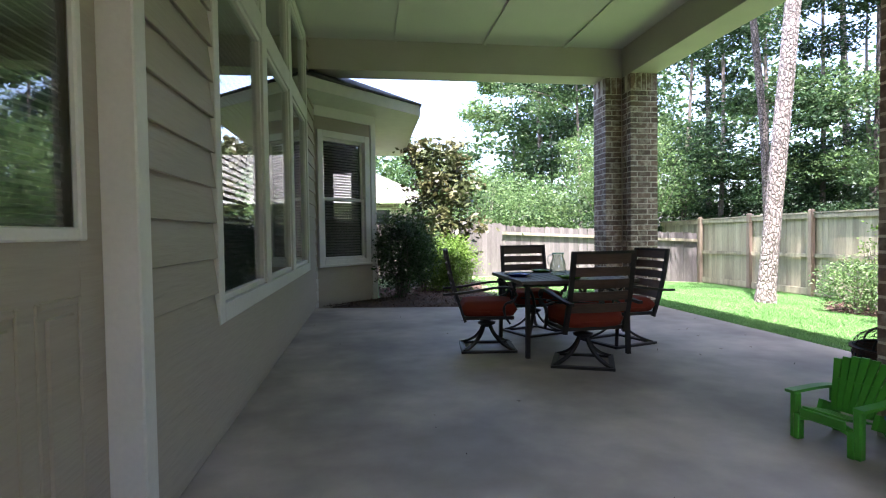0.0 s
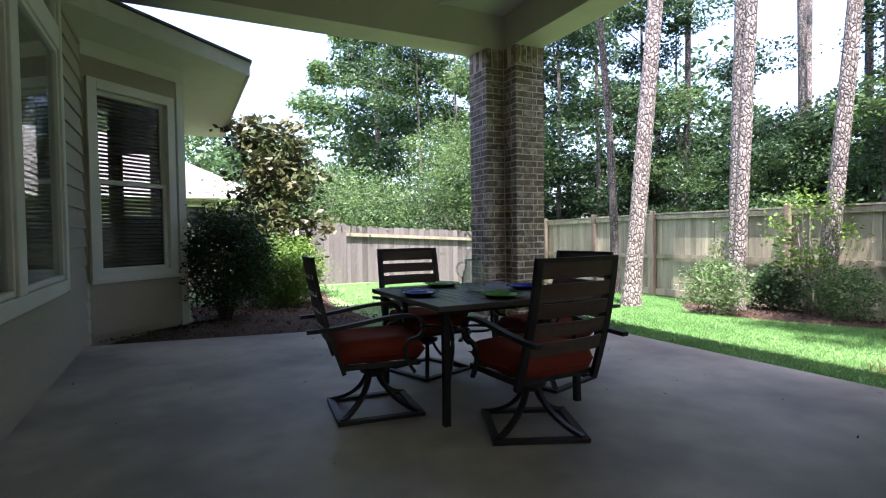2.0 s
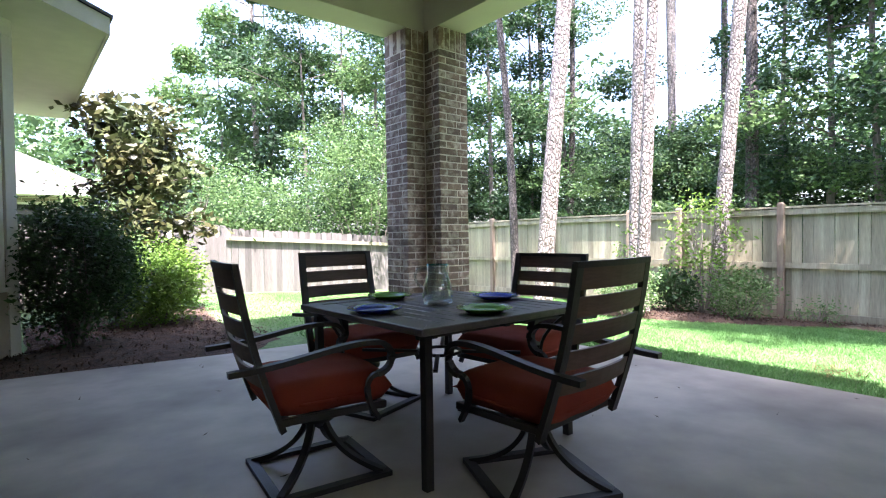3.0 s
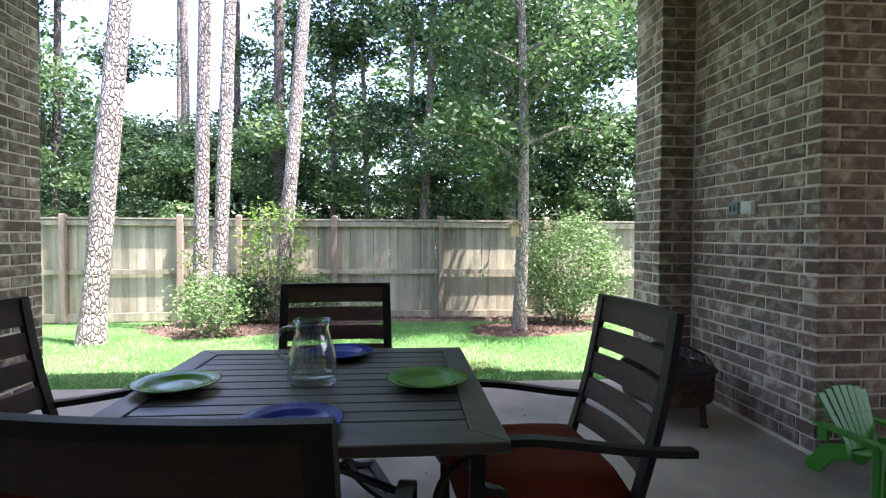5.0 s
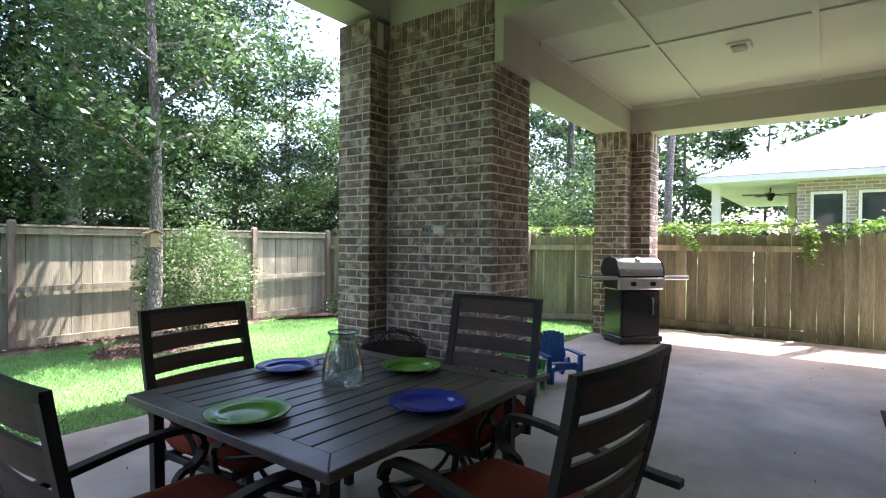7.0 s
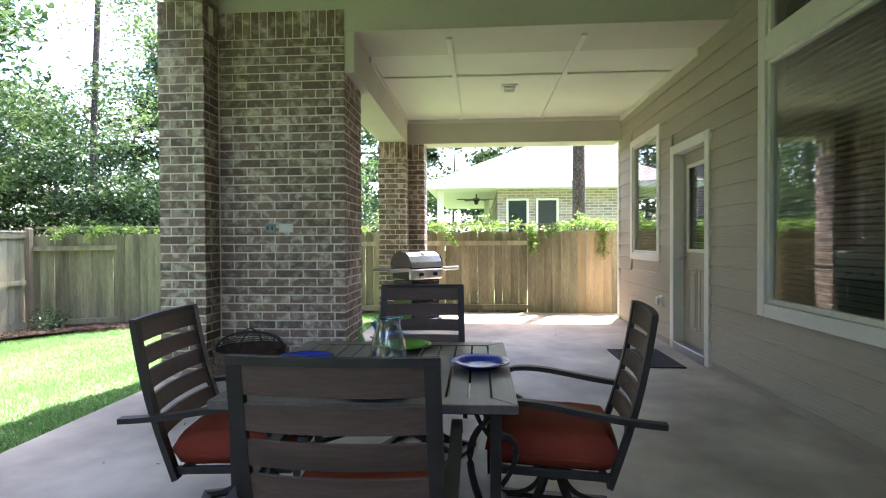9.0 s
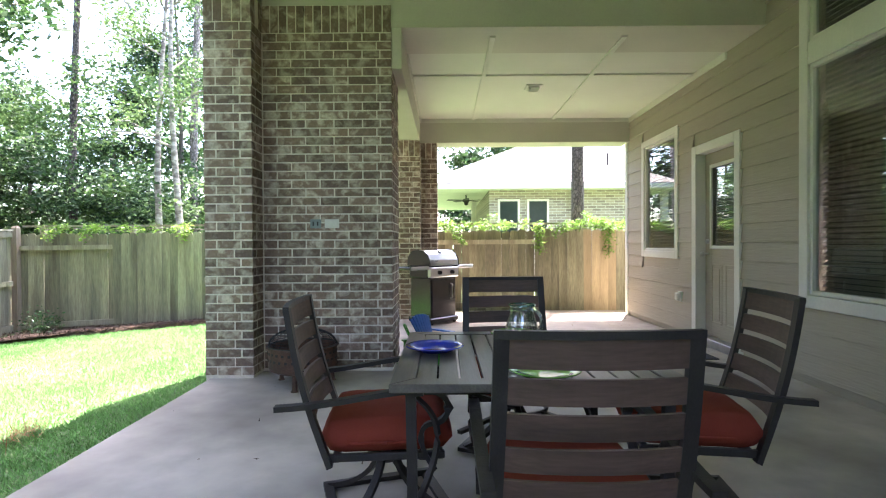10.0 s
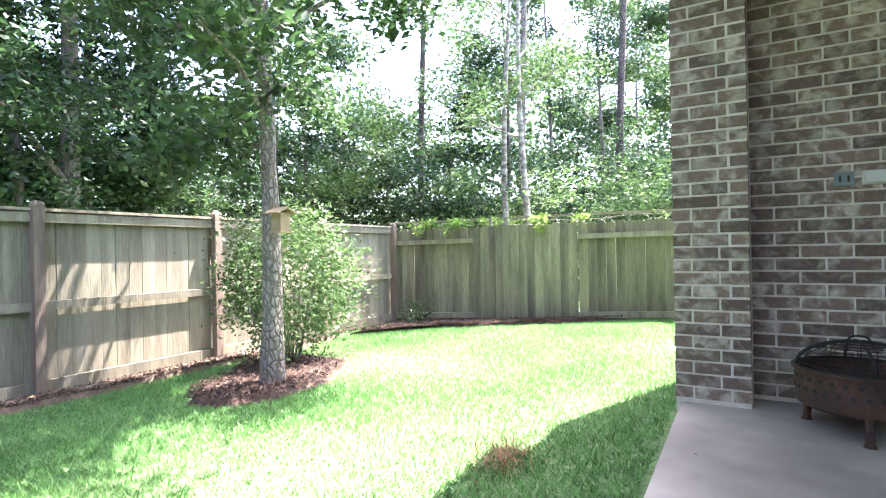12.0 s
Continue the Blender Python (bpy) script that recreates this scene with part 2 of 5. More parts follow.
struct("ground", bm, M_SOIL, "green St Augustine lawn sloping gently to the fence", "lawn", smooth=True)

# openings in the house wall: y0, y1, z0, z1 of the outer trim
WALL_TOP, WALL_END, WALL_FAR = 3.95, -2.15, 7.12
OPEN = [(-1.46, -0.26, 0.90, 2.555), (0.12, 1.12, -0.01, 2.20), (1.97, 6.16, 0.575, 3.62)]


def cut(lo, hi, holes):
    spans = [(lo, hi)]
    for a, b in holes:
        spans = [s for p, q in spans for s in ((p, min(q, a)), (max(p, b), q)) if s[1] - s[0] > 0.005]
    return spans


bm = B()
ys = sorted({WALL_END, WALL_FAR, *[o[0] + 0.05 for o in OPEN], *[o[1] - 0.05 for o in OPEN]})
for a, b in zip(ys, ys[1:]):
    holes = [(o[2] + 0.05, o[3] - 0.05) for o in OPEN if o[0] < (a + b) / 2 < o[1]]
    for z0, z1 in cut(-0.3, WALL_TOP, holes):
        box(bm, (-0.16, a, z0), (-0.012, b, z1))
wall_house = struct("wall_house", bm, M_SIDING, "tan painted lap-siding house wall along the patio", "house wall")
EXPO = 0.178
for i in range(int((WALL_TOP - 0.03) / EXPO) + 1):
    z0 = 0.03 + i * EXPO
    z1 = min(z0 + EXPO + 0.02, WALL_TOP)
    holes = [(o[0], o[1]) for o in OPEN if z0 < o[3] - 0.01 and z0 + EXPO > o[2] + 0.01]
    for y0, y1 in cut(WALL_END + 0.09, WALL_FAR - 0.02, holes):
        bm = B()
        v = [bm.verts.new(p) for y in (y0, y1) for p in ((-0.012, y, z0 + 0.008), (0.015, y, z0), (0.019, y, z0 + 0.003), (-0.006, y, z1), (-0.012, y, z1))]
        bm.faces.new(v[:5])
        bm.faces.new(v[:4:-1])
        for k in range(5):
            bm.faces.new((v[k], v[(k + 1) % 5], v[5 + (k + 1) % 5], v[5 + k]))
        part("plank", bm, M_SIDING, wall_house)
bm = B()
box(bm, (-0.17, WALL_END - 0.012, -0.1), (0.022, WALL_END + 0.09, WALL_TOP), 0.003)
struct("trim_corner", bm, M_TRIM, "white painted corner board at the end of the siding", "trim")
# rest of the house, closing it behind
bm = B()
box(bm, (-9, WALL_END, -0.3), (-0.16, WALL_END + 0.15, WALL_TOP))
box(bm, (-9, WALL_END + 0.15, -0.3), (-8.85, 14, WALL_TOP))
struct("wall_back", bm, M_SIDING, "tan siding of the rest of the house", "house wall")
# room surfaces painted near-black so that the interior reads as unlit
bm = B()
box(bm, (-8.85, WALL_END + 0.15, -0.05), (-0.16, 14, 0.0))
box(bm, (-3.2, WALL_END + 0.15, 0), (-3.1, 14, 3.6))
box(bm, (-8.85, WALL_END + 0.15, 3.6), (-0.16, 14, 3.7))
struct("wall_room", bm, M_DARK, "near-black painted box standing in for the unlit rooms behind the windows", "interior")


def trim_frame(bm, y0, y1, z0, z1, w, x0=-0.05, x1=0.024, bottom=True, bev=0.004):
    box(bm, (x0, y0, z0), (x1, y0 + w, z1), bev)
    box(bm, (x0, y1 - w, z0), (x1, y1, z1), bev)
    box(bm, (x0, y0 + w, z1 - w), (x1, y1 - w, z1), bev)
    if bottom:
        box(bm, (x0, y0 + w, z0), (x1, y1 - w, z0 + w), bev)
    return bm


def blinds(y0, y1, z0, z1, x=-0.1, step=0.042, tilt=40):
    th = thing("window_blind", "lowered pale slatted blind behind the window glass", "blind", "window blinds")
    for k in range(int((z1 - z0) / step)):
        bm = B()
        obox(bm, pose(x, (y0 + y1) / 2, z0 + (k + 0.5) * step, 0, tilt, 0), (0.045, y1 - y0, 0.003))
        part("slat", bm, M_BLIND, th)
    return th


def window(num, y0, y1, z0, z1, panes, tw, label, blind=True):
    """A fixed window: wide flat casing, inner sash frame and glass for each pane (y0, y1, z0, z1)."""
    w = thing("window_%d" % num, label, "window")
    w["kind"] = "structure"
    bm = B()
    trim_frame(bm, y0, y1, z0, z1, tw)
    cols = sorted({(p[0], p[1]) for p in panes})
    rows = sorted({(p[2], p[3]) for p in panes})
    for (a0, a1), (b0, b1) in zip(cols, cols[1:]):
        box(bm, (-0.05, a1, z0 + tw), (0.022, b0, z1 - tw), 0.004)
    for (c0, c1), (d0, d1) in zip(rows, rows[1:]):
        for a, b in cols:
            box(bm, (-0.05, a, c1), (0.021, b, d0), 0.004)
    part("window_frame", bm, M_TRIM, w)
    for a, b, c, d in panes:
        bm = B()
        trim_frame(bm, a, b, c, d, 0.035, -0.045, 0.004)
        sash = part("sash", bm, M_TRIM, w)
        bm = B()
        box(bm, (-0.028, a + 0.03, c + 0.03), (-0.022, b - 0.03, d - 0.03))
        g = part("pane", bm, M_GLASS, sash)
        g.visible_shadow = False
        if blind:
            blinds(a + 0.02, b - 0.02, c + 0.02, d - 0.02)


window(1, -1.46, -0.26, 0.90, 2.555, [(-1.37, -0.35, 0.99, 2.465)], 0.09, "white-framed fixed window with blinds beside the door")
P3 = [(2.07, 3.26), (3.44, 4.66), (4.84, 6.06)]
window(2, 1.97, 6.16, 0.575, 3.62, [(a, b, 0.68, 2.50) for a, b in P3] + [(a, b, 2.68, 3.52) for a, b in P3], 0.10, "large white-framed triple window with transoms above")

# door
door = thing("door_1", "tan panelled back door with a blind-covered half light", "door")
door["kind"] = "structure"
bm = B()
box(bm, (-0.15, 0.12, FLOOR), (0.03, 0.22, 2.20), 0.006)
box(bm, (-0.15, 1.02, FLOOR), (0.03, 1.12, 2.20), 0.006)
box(bm, (-0.15, 0.22, 2.10), (0.03, 1.02, 2.20), 0.006)
part("door_frame", bm, M_TRIM, door)
bm = B()
box(bm, (-0.13, 0.22, 0.045), (-0.085, 0.36, 2.10), 0.002)
box(bm, (-0.13, 0.88, 0.045), (-0.085, 1.02, 2.10), 0.002)
box(bm, (-0.13, 0.36, 1.95), (-0.085, 0.88, 2.10), 0.002)
box(bm, (-0.13, 0.36, 0.045), (-0.085, 0.88, 1.04), 0.002)
part("door_leaf", bm, M_SIDING, door, "tan painted door leaf")

# ceilings and beams
LOW, HIGH, BEAM_HI, BEAM_LO = 3.05, 3.72, 3.30, 2.68
bm = B()
box(bm, (0, 1.51, HIGH), (4.95, 7.0, HIGH + 0.05))
for x in (1.2, 2.46, 3.66):
    box(bm, (x - 0.025, 1.51, HIGH - 0.02), (x + 0.025, 6.57, HIGH + 0.002))
struct("ceiling_high", bm, M_CEIL, "cream painted board ceiling with narrow batten strips", "ceiling")
bm = B()
box(bm, (0, -2.4, LOW), (3.3, 1.3, LOW + 0.05))
for x in (1.2, 2.44):
    box(bm, (x - 0.025, -1.99, LOW - 0.02), (x + 0.025, 1.3, LOW + 0.002))
box(bm, (0, 0.12, LOW - 0.019), (3.28, 0.17, LOW + 0.002))
struct("ceiling_low", bm, M_CEIL, "cream painted board ceiling with a grid of battens", "ceiling")
for name, lo, hi in (("beam_far", (0, 6.57, BEAM_HI), (4.95, 6.98, 3.9)), ("beam_side_high", (4.54, 0.85, BEAM_HI), (4.95, 6.57, 3.9)),
                     ("beam_header", (0, 0.85, LOW - 0.004), (4.54, 1.509, 3.9)), ("beam_side_low", (3.28, -1.99, BEAM_LO), (3.69, 0.848, 3.3)), ("beam_return", (3.28, 0.85, BEAM_LO), (3.372, 1.507, LOW - 0.005)), ("beam_end", (0, -2.40, BEAM_LO), (3.69, -1.99, 3.3))):
    bm = B()
    box(bm, lo, hi, 0.004)
    struct(name, bm, M_BEAM, "painted tan porch beam", "beam")
bm = B()
for x1, y0, y1, z, ridge in ((5.13, 1.28, 7.45, 3.9, 6.0), (4.1, -2.7, 1.28, 3.3, 5.6)):
    v = [bm.verts.new((x, y, zz)) for y in (y0, y1) for x, zz in ((-9, z), (x1, z), (x1, z + 0.1), (-4.5, ridge), (-9, z + 0.1))]
    bm.faces.new(v[:5])
    bm.faces.new(v[:4:-1])
    for k in range(5):
        bm.faces.new((v[k], v[(k + 1) % 5], v[5 + (k + 1) % 5], v[5 + k]))
struct("roof", bm, M_ROOFD, "dark shingled roof over the patio", "roof")


# ---- patio furniture ----
def swivel_chair(at, swivel=0.0, first=None, label=""):
    """A swivel dining chair facing +y: square base with four bent legs, hub, seat, cushion, slatted back, scrolled arms."""
    if first is not None:
        c = copy_thing(first, at)
        for o in c.children:
            if not o.name.startswith("base"):
                o.matrix_basis = pose(0, 0, 0, 0, 0, swivel) @ o.matrix_basis
        return tagged(c, label)
    ch = thing("dining_chair", label, "chair", "chairs round the patio table", at)
    bm = B()
    s = 0.242
    for a, b in (((-s, -s), (s, -s)), ((s, -s), (s, s)), ((s, s), (-s, s)), ((-s, s), (-s, -s))):
        d = Vector((b[0] - a[0], b[1] - a[1], 0)).normalized() * 0.022
        sweep(bm, [(a[0] - d.x, a[1] - d.y, 0.011), (b[0] + d.x, b[1] + d.y, 0.011)], 0.045, 0.02)
    part("base_ring", bm, M_METAL, ch)
    for sx in (-1, 1):
        for sy in (-1, 1):
            bm = sweep(B(), bez((sx * 0.235, sy * 0.235, 0.018), (sx * 0.14, sy * 0.14, 0.05), (sx * 0.06, sy * 0.06, 0.10), (sx * 0.03, sy * 0.03, 0.215)), 0.032, 0.02)
            part("base_leg", bm, M_METAL, ch)
    bm = lathe(B(), [(0, 0.19), (0.045, 0.19), (0.055, 0.205), (0.085, 0.215), (0.09, 0.232), (0.05, 0.242), (0.032, 0.25), (0.035, 0.275), (0.10, 0.28), (0.10, 0.288), (0, 0.288)], 20)
    part("swivel_hub", bm, M_METAL, ch, smooth=True)
    bm = B()
    for y in (-0.2, 0.22):
        box(bm, (-0.27, y - 0.014, 0.284), (0.27, y + 0.014, 0.312), 0.003)
    for x in (-0.26, 0.26):
        box(bm, (x - 0.012, -0.24, 0.286), (x + 0.012, 0.24, 0.314), 0.003)
    box(bm, (-0.26, -0.02, 0.285), (0.26, 0.02, 0.307), 0.003)
    part("seat_frame", bm, M_METAL, ch)
    # cushion: a pillowed block
    bm = B()
    n = 14
    for side in (0, 1):
        g = []
        for i in range(n + 1):
            row = []
            for j in range(n + 1):
                u, v = i / n * 2 - 1, j / n * 2 - 1
                k = (1 - abs(u) ** 7) * (1 - abs(v) ** 7)
                z = 0.368 + (0.07 if side else -0.064) * k ** 0.3 + 0.004 * noise.noise((u * 2.5, v * 2.5, side * 3))
                row.append(bm.verts.new((u * 0.272 * (1 - 0.03 * abs(v) ** 3), v * 0.275 * (1 - 0.03 * abs(u) ** 3) + 0.005, z)))
            g.append(row)
        for i in range(n):
            for j in range(n):
                bm.faces.new((g[i][j], g[i + 1][j], g[i + 1][j + 1], g[i][j + 1]))
    bmesh.ops.remove_doubles(bm, verts=bm.verts, dist=0.003)
    cushion = part("cushion", bm, M_CUSHION, ch, "rust-red fabric seat cushion", smooth=True)
    ring = [Vector((0.266 * max(-1, min(1, 1.12 * math.cos(a))), 0.266 * max(-1, min(1, 1.12 * math.sin(a))) + 0.005, 0.352)) for a in (2 * math.pi * k / 40 for k in range(41))]
    part("piping", sweep(B(), ring, 0.006, 0, n=6), M_CUSHION, cushion, smooth=True)

    def post(z):
        """The back's line: depth behind the seat at a height."""
        t = (z - 0.28) / 0.59
        return -0.225 - 0.165 * t - 0.02 * math.sin(math.pi * t)
    for sx in (-1, 1):
        pts = [(sx * (0.272 - 0.012 * k / 10), post(0.27 + 0.598 * k / 10), 0.27 + 0.598 * k / 10) for k in range(11)]
        part("back_post", sweep(B(), pts, 0.042, 0.024, up=(0, 1, 0)), M_METAL, ch)
    bm = sweep(B(), [(0.28 * u, post(0.866) - 0.024 * (1 - u * u), 0.866) for u in (k / 5 - 1 for k in range(11))], 0.024, 0.02)
    part("top_rail", bm, M_METAL, ch)
    rows = [(0.821, 0.074), (0.728, 0.066), (0.639, 0.066), (0.550, 0.066), (0.461, 0.066)]
    for z, h in rows:
        bm = B()
        lo, hi = [], []
        for k in range(9):
            u = k / 4 - 1
            for zz, lst in ((z - h / 2, lo), (z + h / 2, hi)):
                y = post(zz) - 0.028 * (1 - u * u)
                lst.append((bm.verts.new((u * 0.258, y - 0.007, zz)), bm.verts.new((u * 0.258, y + 0.007, zz))))
        for k in range(8):
            for f in ((lo[k][0], lo[k + 1][0], hi[k + 1][0], hi[k][0]), (lo[k][1], hi[k][1], hi[k + 1][1], lo[k + 1][1]), (hi[k][0], hi[k + 1][0], hi[k + 1][1], hi[k][1]), (lo[k][0], lo[k][1], lo[k + 1][1], lo[k + 1][0])):
                bm.faces.new(f)
        part("back_slat", bm, M_SLAT, ch)
    for sx in (-1, 1):
        x = sx * 0.30
        arm = bez((x, -0.43, 0.505), (x * 1.0, -0.15, 0.51), (x * 1.02, 0.02, 0.575), (x * 1.0, 0.19, 0.555), 12)
        arm += bez((x, 0.19, 0.555), (x, 0.275, 0.54), (x, 0.275, 0.44), (x * 0.97, 0.19, 0.43), 10)[1:]
        part("armrest", sweep(B(), arm, 0.04, 0.02), M_METAL, ch, smooth=False)
        sup = bez((x * 0.97, 0.19, 0.43), (x * 0.95, 0.13, 0.43), (x * 0.95, 0.12, 0.34), (x * 0.93, 0.20, 0.25), 10)
        part("arm_support", sweep(B(), sup, 0.026, 0.018), M_METAL, ch)
    return ch


CHAIR = Matrix.Diagonal((0.96, 0.97, 1.03, 1))
chair0 = swivel_chair(pose(3.155, 3.95, FLOOR, 0, 0, 108) @ CHAIR, label="dark bronze metal swivel chair with rust-red cushion on the lawn side")
swivel_chair(pose(2.51, 3.245, FLOOR, 0, 0, -24) @ CHAIR, 27, chair0, "dark bronze metal swivel chair with rust-red cushion, its base askew")
swivel_chair(pose(1.86, 3.945, FLOOR, 0, 0, -97) @ CHAIR, -1, chair0, "dark bronze metal swivel chair with rust-red cushion by the house side")
swivel_chair(pose(2.52, 4.60, FLOOR, 0, 0, 199) @ CHAIR, -19, chair0, "dark bronze metal swivel chair with rust-red cushion at the table")
for o in chair0.children:
    if not o.name.startswith("base"):
        o.matrix_basis = pose(0, 0, 0, 0, 0, -13) @ o.matrix_basis

TX0, TX1, TY0, TY1, TZ = 2.04, 3.09, 3.40, 4.48, 0.665
table = thing("patio_table", "dark bronze slatted metal patio dining table", "table", at=pose((TX0 + TX1) / 2, (TY0 + TY1) / 2, FLOOR))
hx, hy, bw = (TX1 - TX0) / 2, (TY1 - TY0) / 2, 0.085
for sgn in (-1, 1):
    bm = B()
    v = [bm.verts.new((x, sgn * y, z)) for z in (TZ - 0.03, TZ) for x, y in ((-hx, hy), (hx, hy), (hx - bw, hy - bw), (-hx + bw, hy - bw))]
    for f in ((0, 1, 2, 3), (4, 5, 6, 7), (0, 1, 5, 4), (1, 2, 6, 5), (2, 3, 7, 6), (3, 0, 4, 7)):
        bm.faces.new([v[k] for k in f])
    bmesh.ops.bevel(bm, geom=list(bm.edges), offset=0.003, segments=1, affect="EDGES")
    part("frame_board", bm, M_TABLE, table)
    bm = B()
    v = [bm.verts.new((sgn * x, y, z)) for z in (TZ - 0.03, TZ) for x, y in ((hx, -hy), (hx, hy), (hx - bw, hy - bw), (hx - bw, -hy + bw))]
    for f in ((0, 1, 2, 3), (4, 5, 6, 7), (0, 1, 5, 4), (1, 2, 6, 5), (2, 3, 7, 6), (3, 0, 4, 7)):
        bm.faces.new([v[k] for k in f])
    bmesh.ops.bevel(bm, geom=list(bm.edges), offset=0.003, segments=1, affect="EDGES")
    part("frame_board", bm, M_TABLE, table)
NSL = 11
sw = (2 * hx - 2 * bw) / NSL
for k in range(NSL):
    x = -hx + bw + (k + 0.5) * sw
    part("slat", box(B(), (x - sw / 2 + 0.004, -hy + bw + 0.003, TZ - 0.02), (x + sw / 2 - 0.004, hy - bw - 0.003, TZ - 0.003), 0.002), M_TABLE, table)
bm = B()
for x in (-hx + 0.1, 0, hx - 0.1):
    box(bm, (x - 0.015, -hy + 0.05, TZ - 0.055), (x + 0.015, hy - 0.05, TZ - 0.022))
for y in (-hy + 0.1, hy - 0.1):
    box(bm, (-hx + 0.05, y - 0.012, TZ - 0.06), (hx - 0.05, y + 0.012, TZ - 0.03))
part("underframe", bm, M_METAL, table)
for sx in (-1, 1):
    for sy in (-1, 1):
        x, y = sx * (hx - 0.07), sy * (hy - 0.07)
        part("leg", sweep(B(), [(x, y, 0), (x * 0.99, y * 0.99, 0.3), (x, y, TZ - 0.03)], 0.036, 0.036, up=(0, 1, 0)), M_METAL, table)
        c = bez((x, y, TZ - 0.05), (x * 0.75, y * 0.75, 0.50), (x * 0.72, y * 0.72, 0.40), (x * 0.97, y * 0.97, 0.20), 12)
        part("brace", sweep(B(), c, 0.022, 0.014), M_METAL, table)
ring = [Vector((0.11 * math.cos(a), 0.11 * math.sin(a), 0.42)) for a in (2 * math.pi * k / 24 for k in range(25))]
bm = sweep(B(), ring, 0.009, 0, n=6)
for sx in (-1, 1):
    for sy in (-1, 1):
        sweep(bm, [(sx * 0.077, sy * 0.077, 0.42), (sx * 0.28, sy * 0.31, 0.42)], 0.02, 0.014)
part("stretcher", bm, M_METAL, table)


def glaze(name, color):
    m = mat(name, color, 0.13, var=0.05, scale=6, fine=90, bump=0.02, spec=0.18)
    return m


M_GREEN, M_BLUE = glaze("green_glaze", (0.11, 0.30, 0.035)), glaze("blue_glaze", (0.015, 0.035, 0.33))
for x, y, m, word in ((2.538, 4.361, M_GREEN, "green"), (2.945, 3.902, M_BLUE, "cobalt blue"), (2.537, 3.574, M_GREEN, "green"), (2.165, 3.934, M_BLUE, "cobalt blue")):
    p = thing("dinner_plate", "glazed %s dinner plate set on the patio table" % word, "plate", "plates on the table", pose(x, y, FLOOR + TZ))
    prof = [(0, 0.004), (0.072, 0.004), (0.078, 0.0), (0.084, 0.002), (0.095, 0.012), (0.128, 0.021), (0.131, 0.024), (0.127, 0.0255), (0.100, 0.0175), (0.094, 0.0165), (0.083, 0.008), (0.05, 0.0065), (0, 0.006)]
    part("plate", lathe(B(), prof, 48), m, p, smooth=True)
    part("rim_ring", lathe(B(), [(0.112, 0.0195), (0.1135, 0.0218), (0.115, 0.0205)], 48), m, p, smooth=True)

pit = thing("glass_pitcher", "clear bubbled glass pitcher with a teal rim", "pitcher", at=pose(2.56, 3.945, FLOOR + TZ))
M_PITCH = glass_mat("pitcher_glass", (0.96, 1.0, 0.99), clear=0.95, gloss=2.2)
pn, pl = M_PITCH.node_tree.nodes, M_PITCH.node_tree.links
tn, tb = pn.new("ShaderNodeTexVoronoi"), pn.new("ShaderNodeBump")
tn.inputs["Scale"].default_value = 60
tb.inputs["Strength"].default_value, tb.inputs["Distance"].default_value = 0.5, 0.004
pl.new(tn.outputs["Distance"], tb.inputs["Height"])
for node in [q for q in pn if q.bl_idname in ("ShaderNodeBsdfGlossy", "ShaderNodeLayerWeight")]:
    pl.new(tb.outputs[0], node.inputs["Normal"])
prof = [(0, 0.003), (0.07, 0.003), (0.078, 0.012), (0.08, 0.04), (0.074, 0.10), (0.060, 0.15), (0.052, 0.175), (0.053, 0.195), (0.058, 0.207), (0.055, 0.207), (0.049, 0.194), (0.048, 0.175), (0.056, 0.149), (0.070, 0.099), (0.076, 0.04), (0.072, 0.018), (0, 0.014)]
part("jug", lathe(B(), prof, 40), M_PITCH, pit, smooth=True)
hdl = bez((-0.03, 0.045, 0.185), (-0.065, 0.10, 0.215), (-0.09, 0.13, 0.12), (-0.045, 0.062, 0.085), 14)
part("handle", sweep(B(), hdl, 0.008, 0, n=8), M_PITCH, pit, smooth=True)
M_TEAL = glass_mat("teal_glass", (0.2, 0.75, 0.7), clear=0.8)
part("rim", lathe(B(), [(0.0555, 0.206), (0.0595, 0.206), (0.0595, 0.211), (0.0555, 0.211), (0.0555, 0.206)], 40), M_TEAL, pit, "teal glass rim", smooth=True)


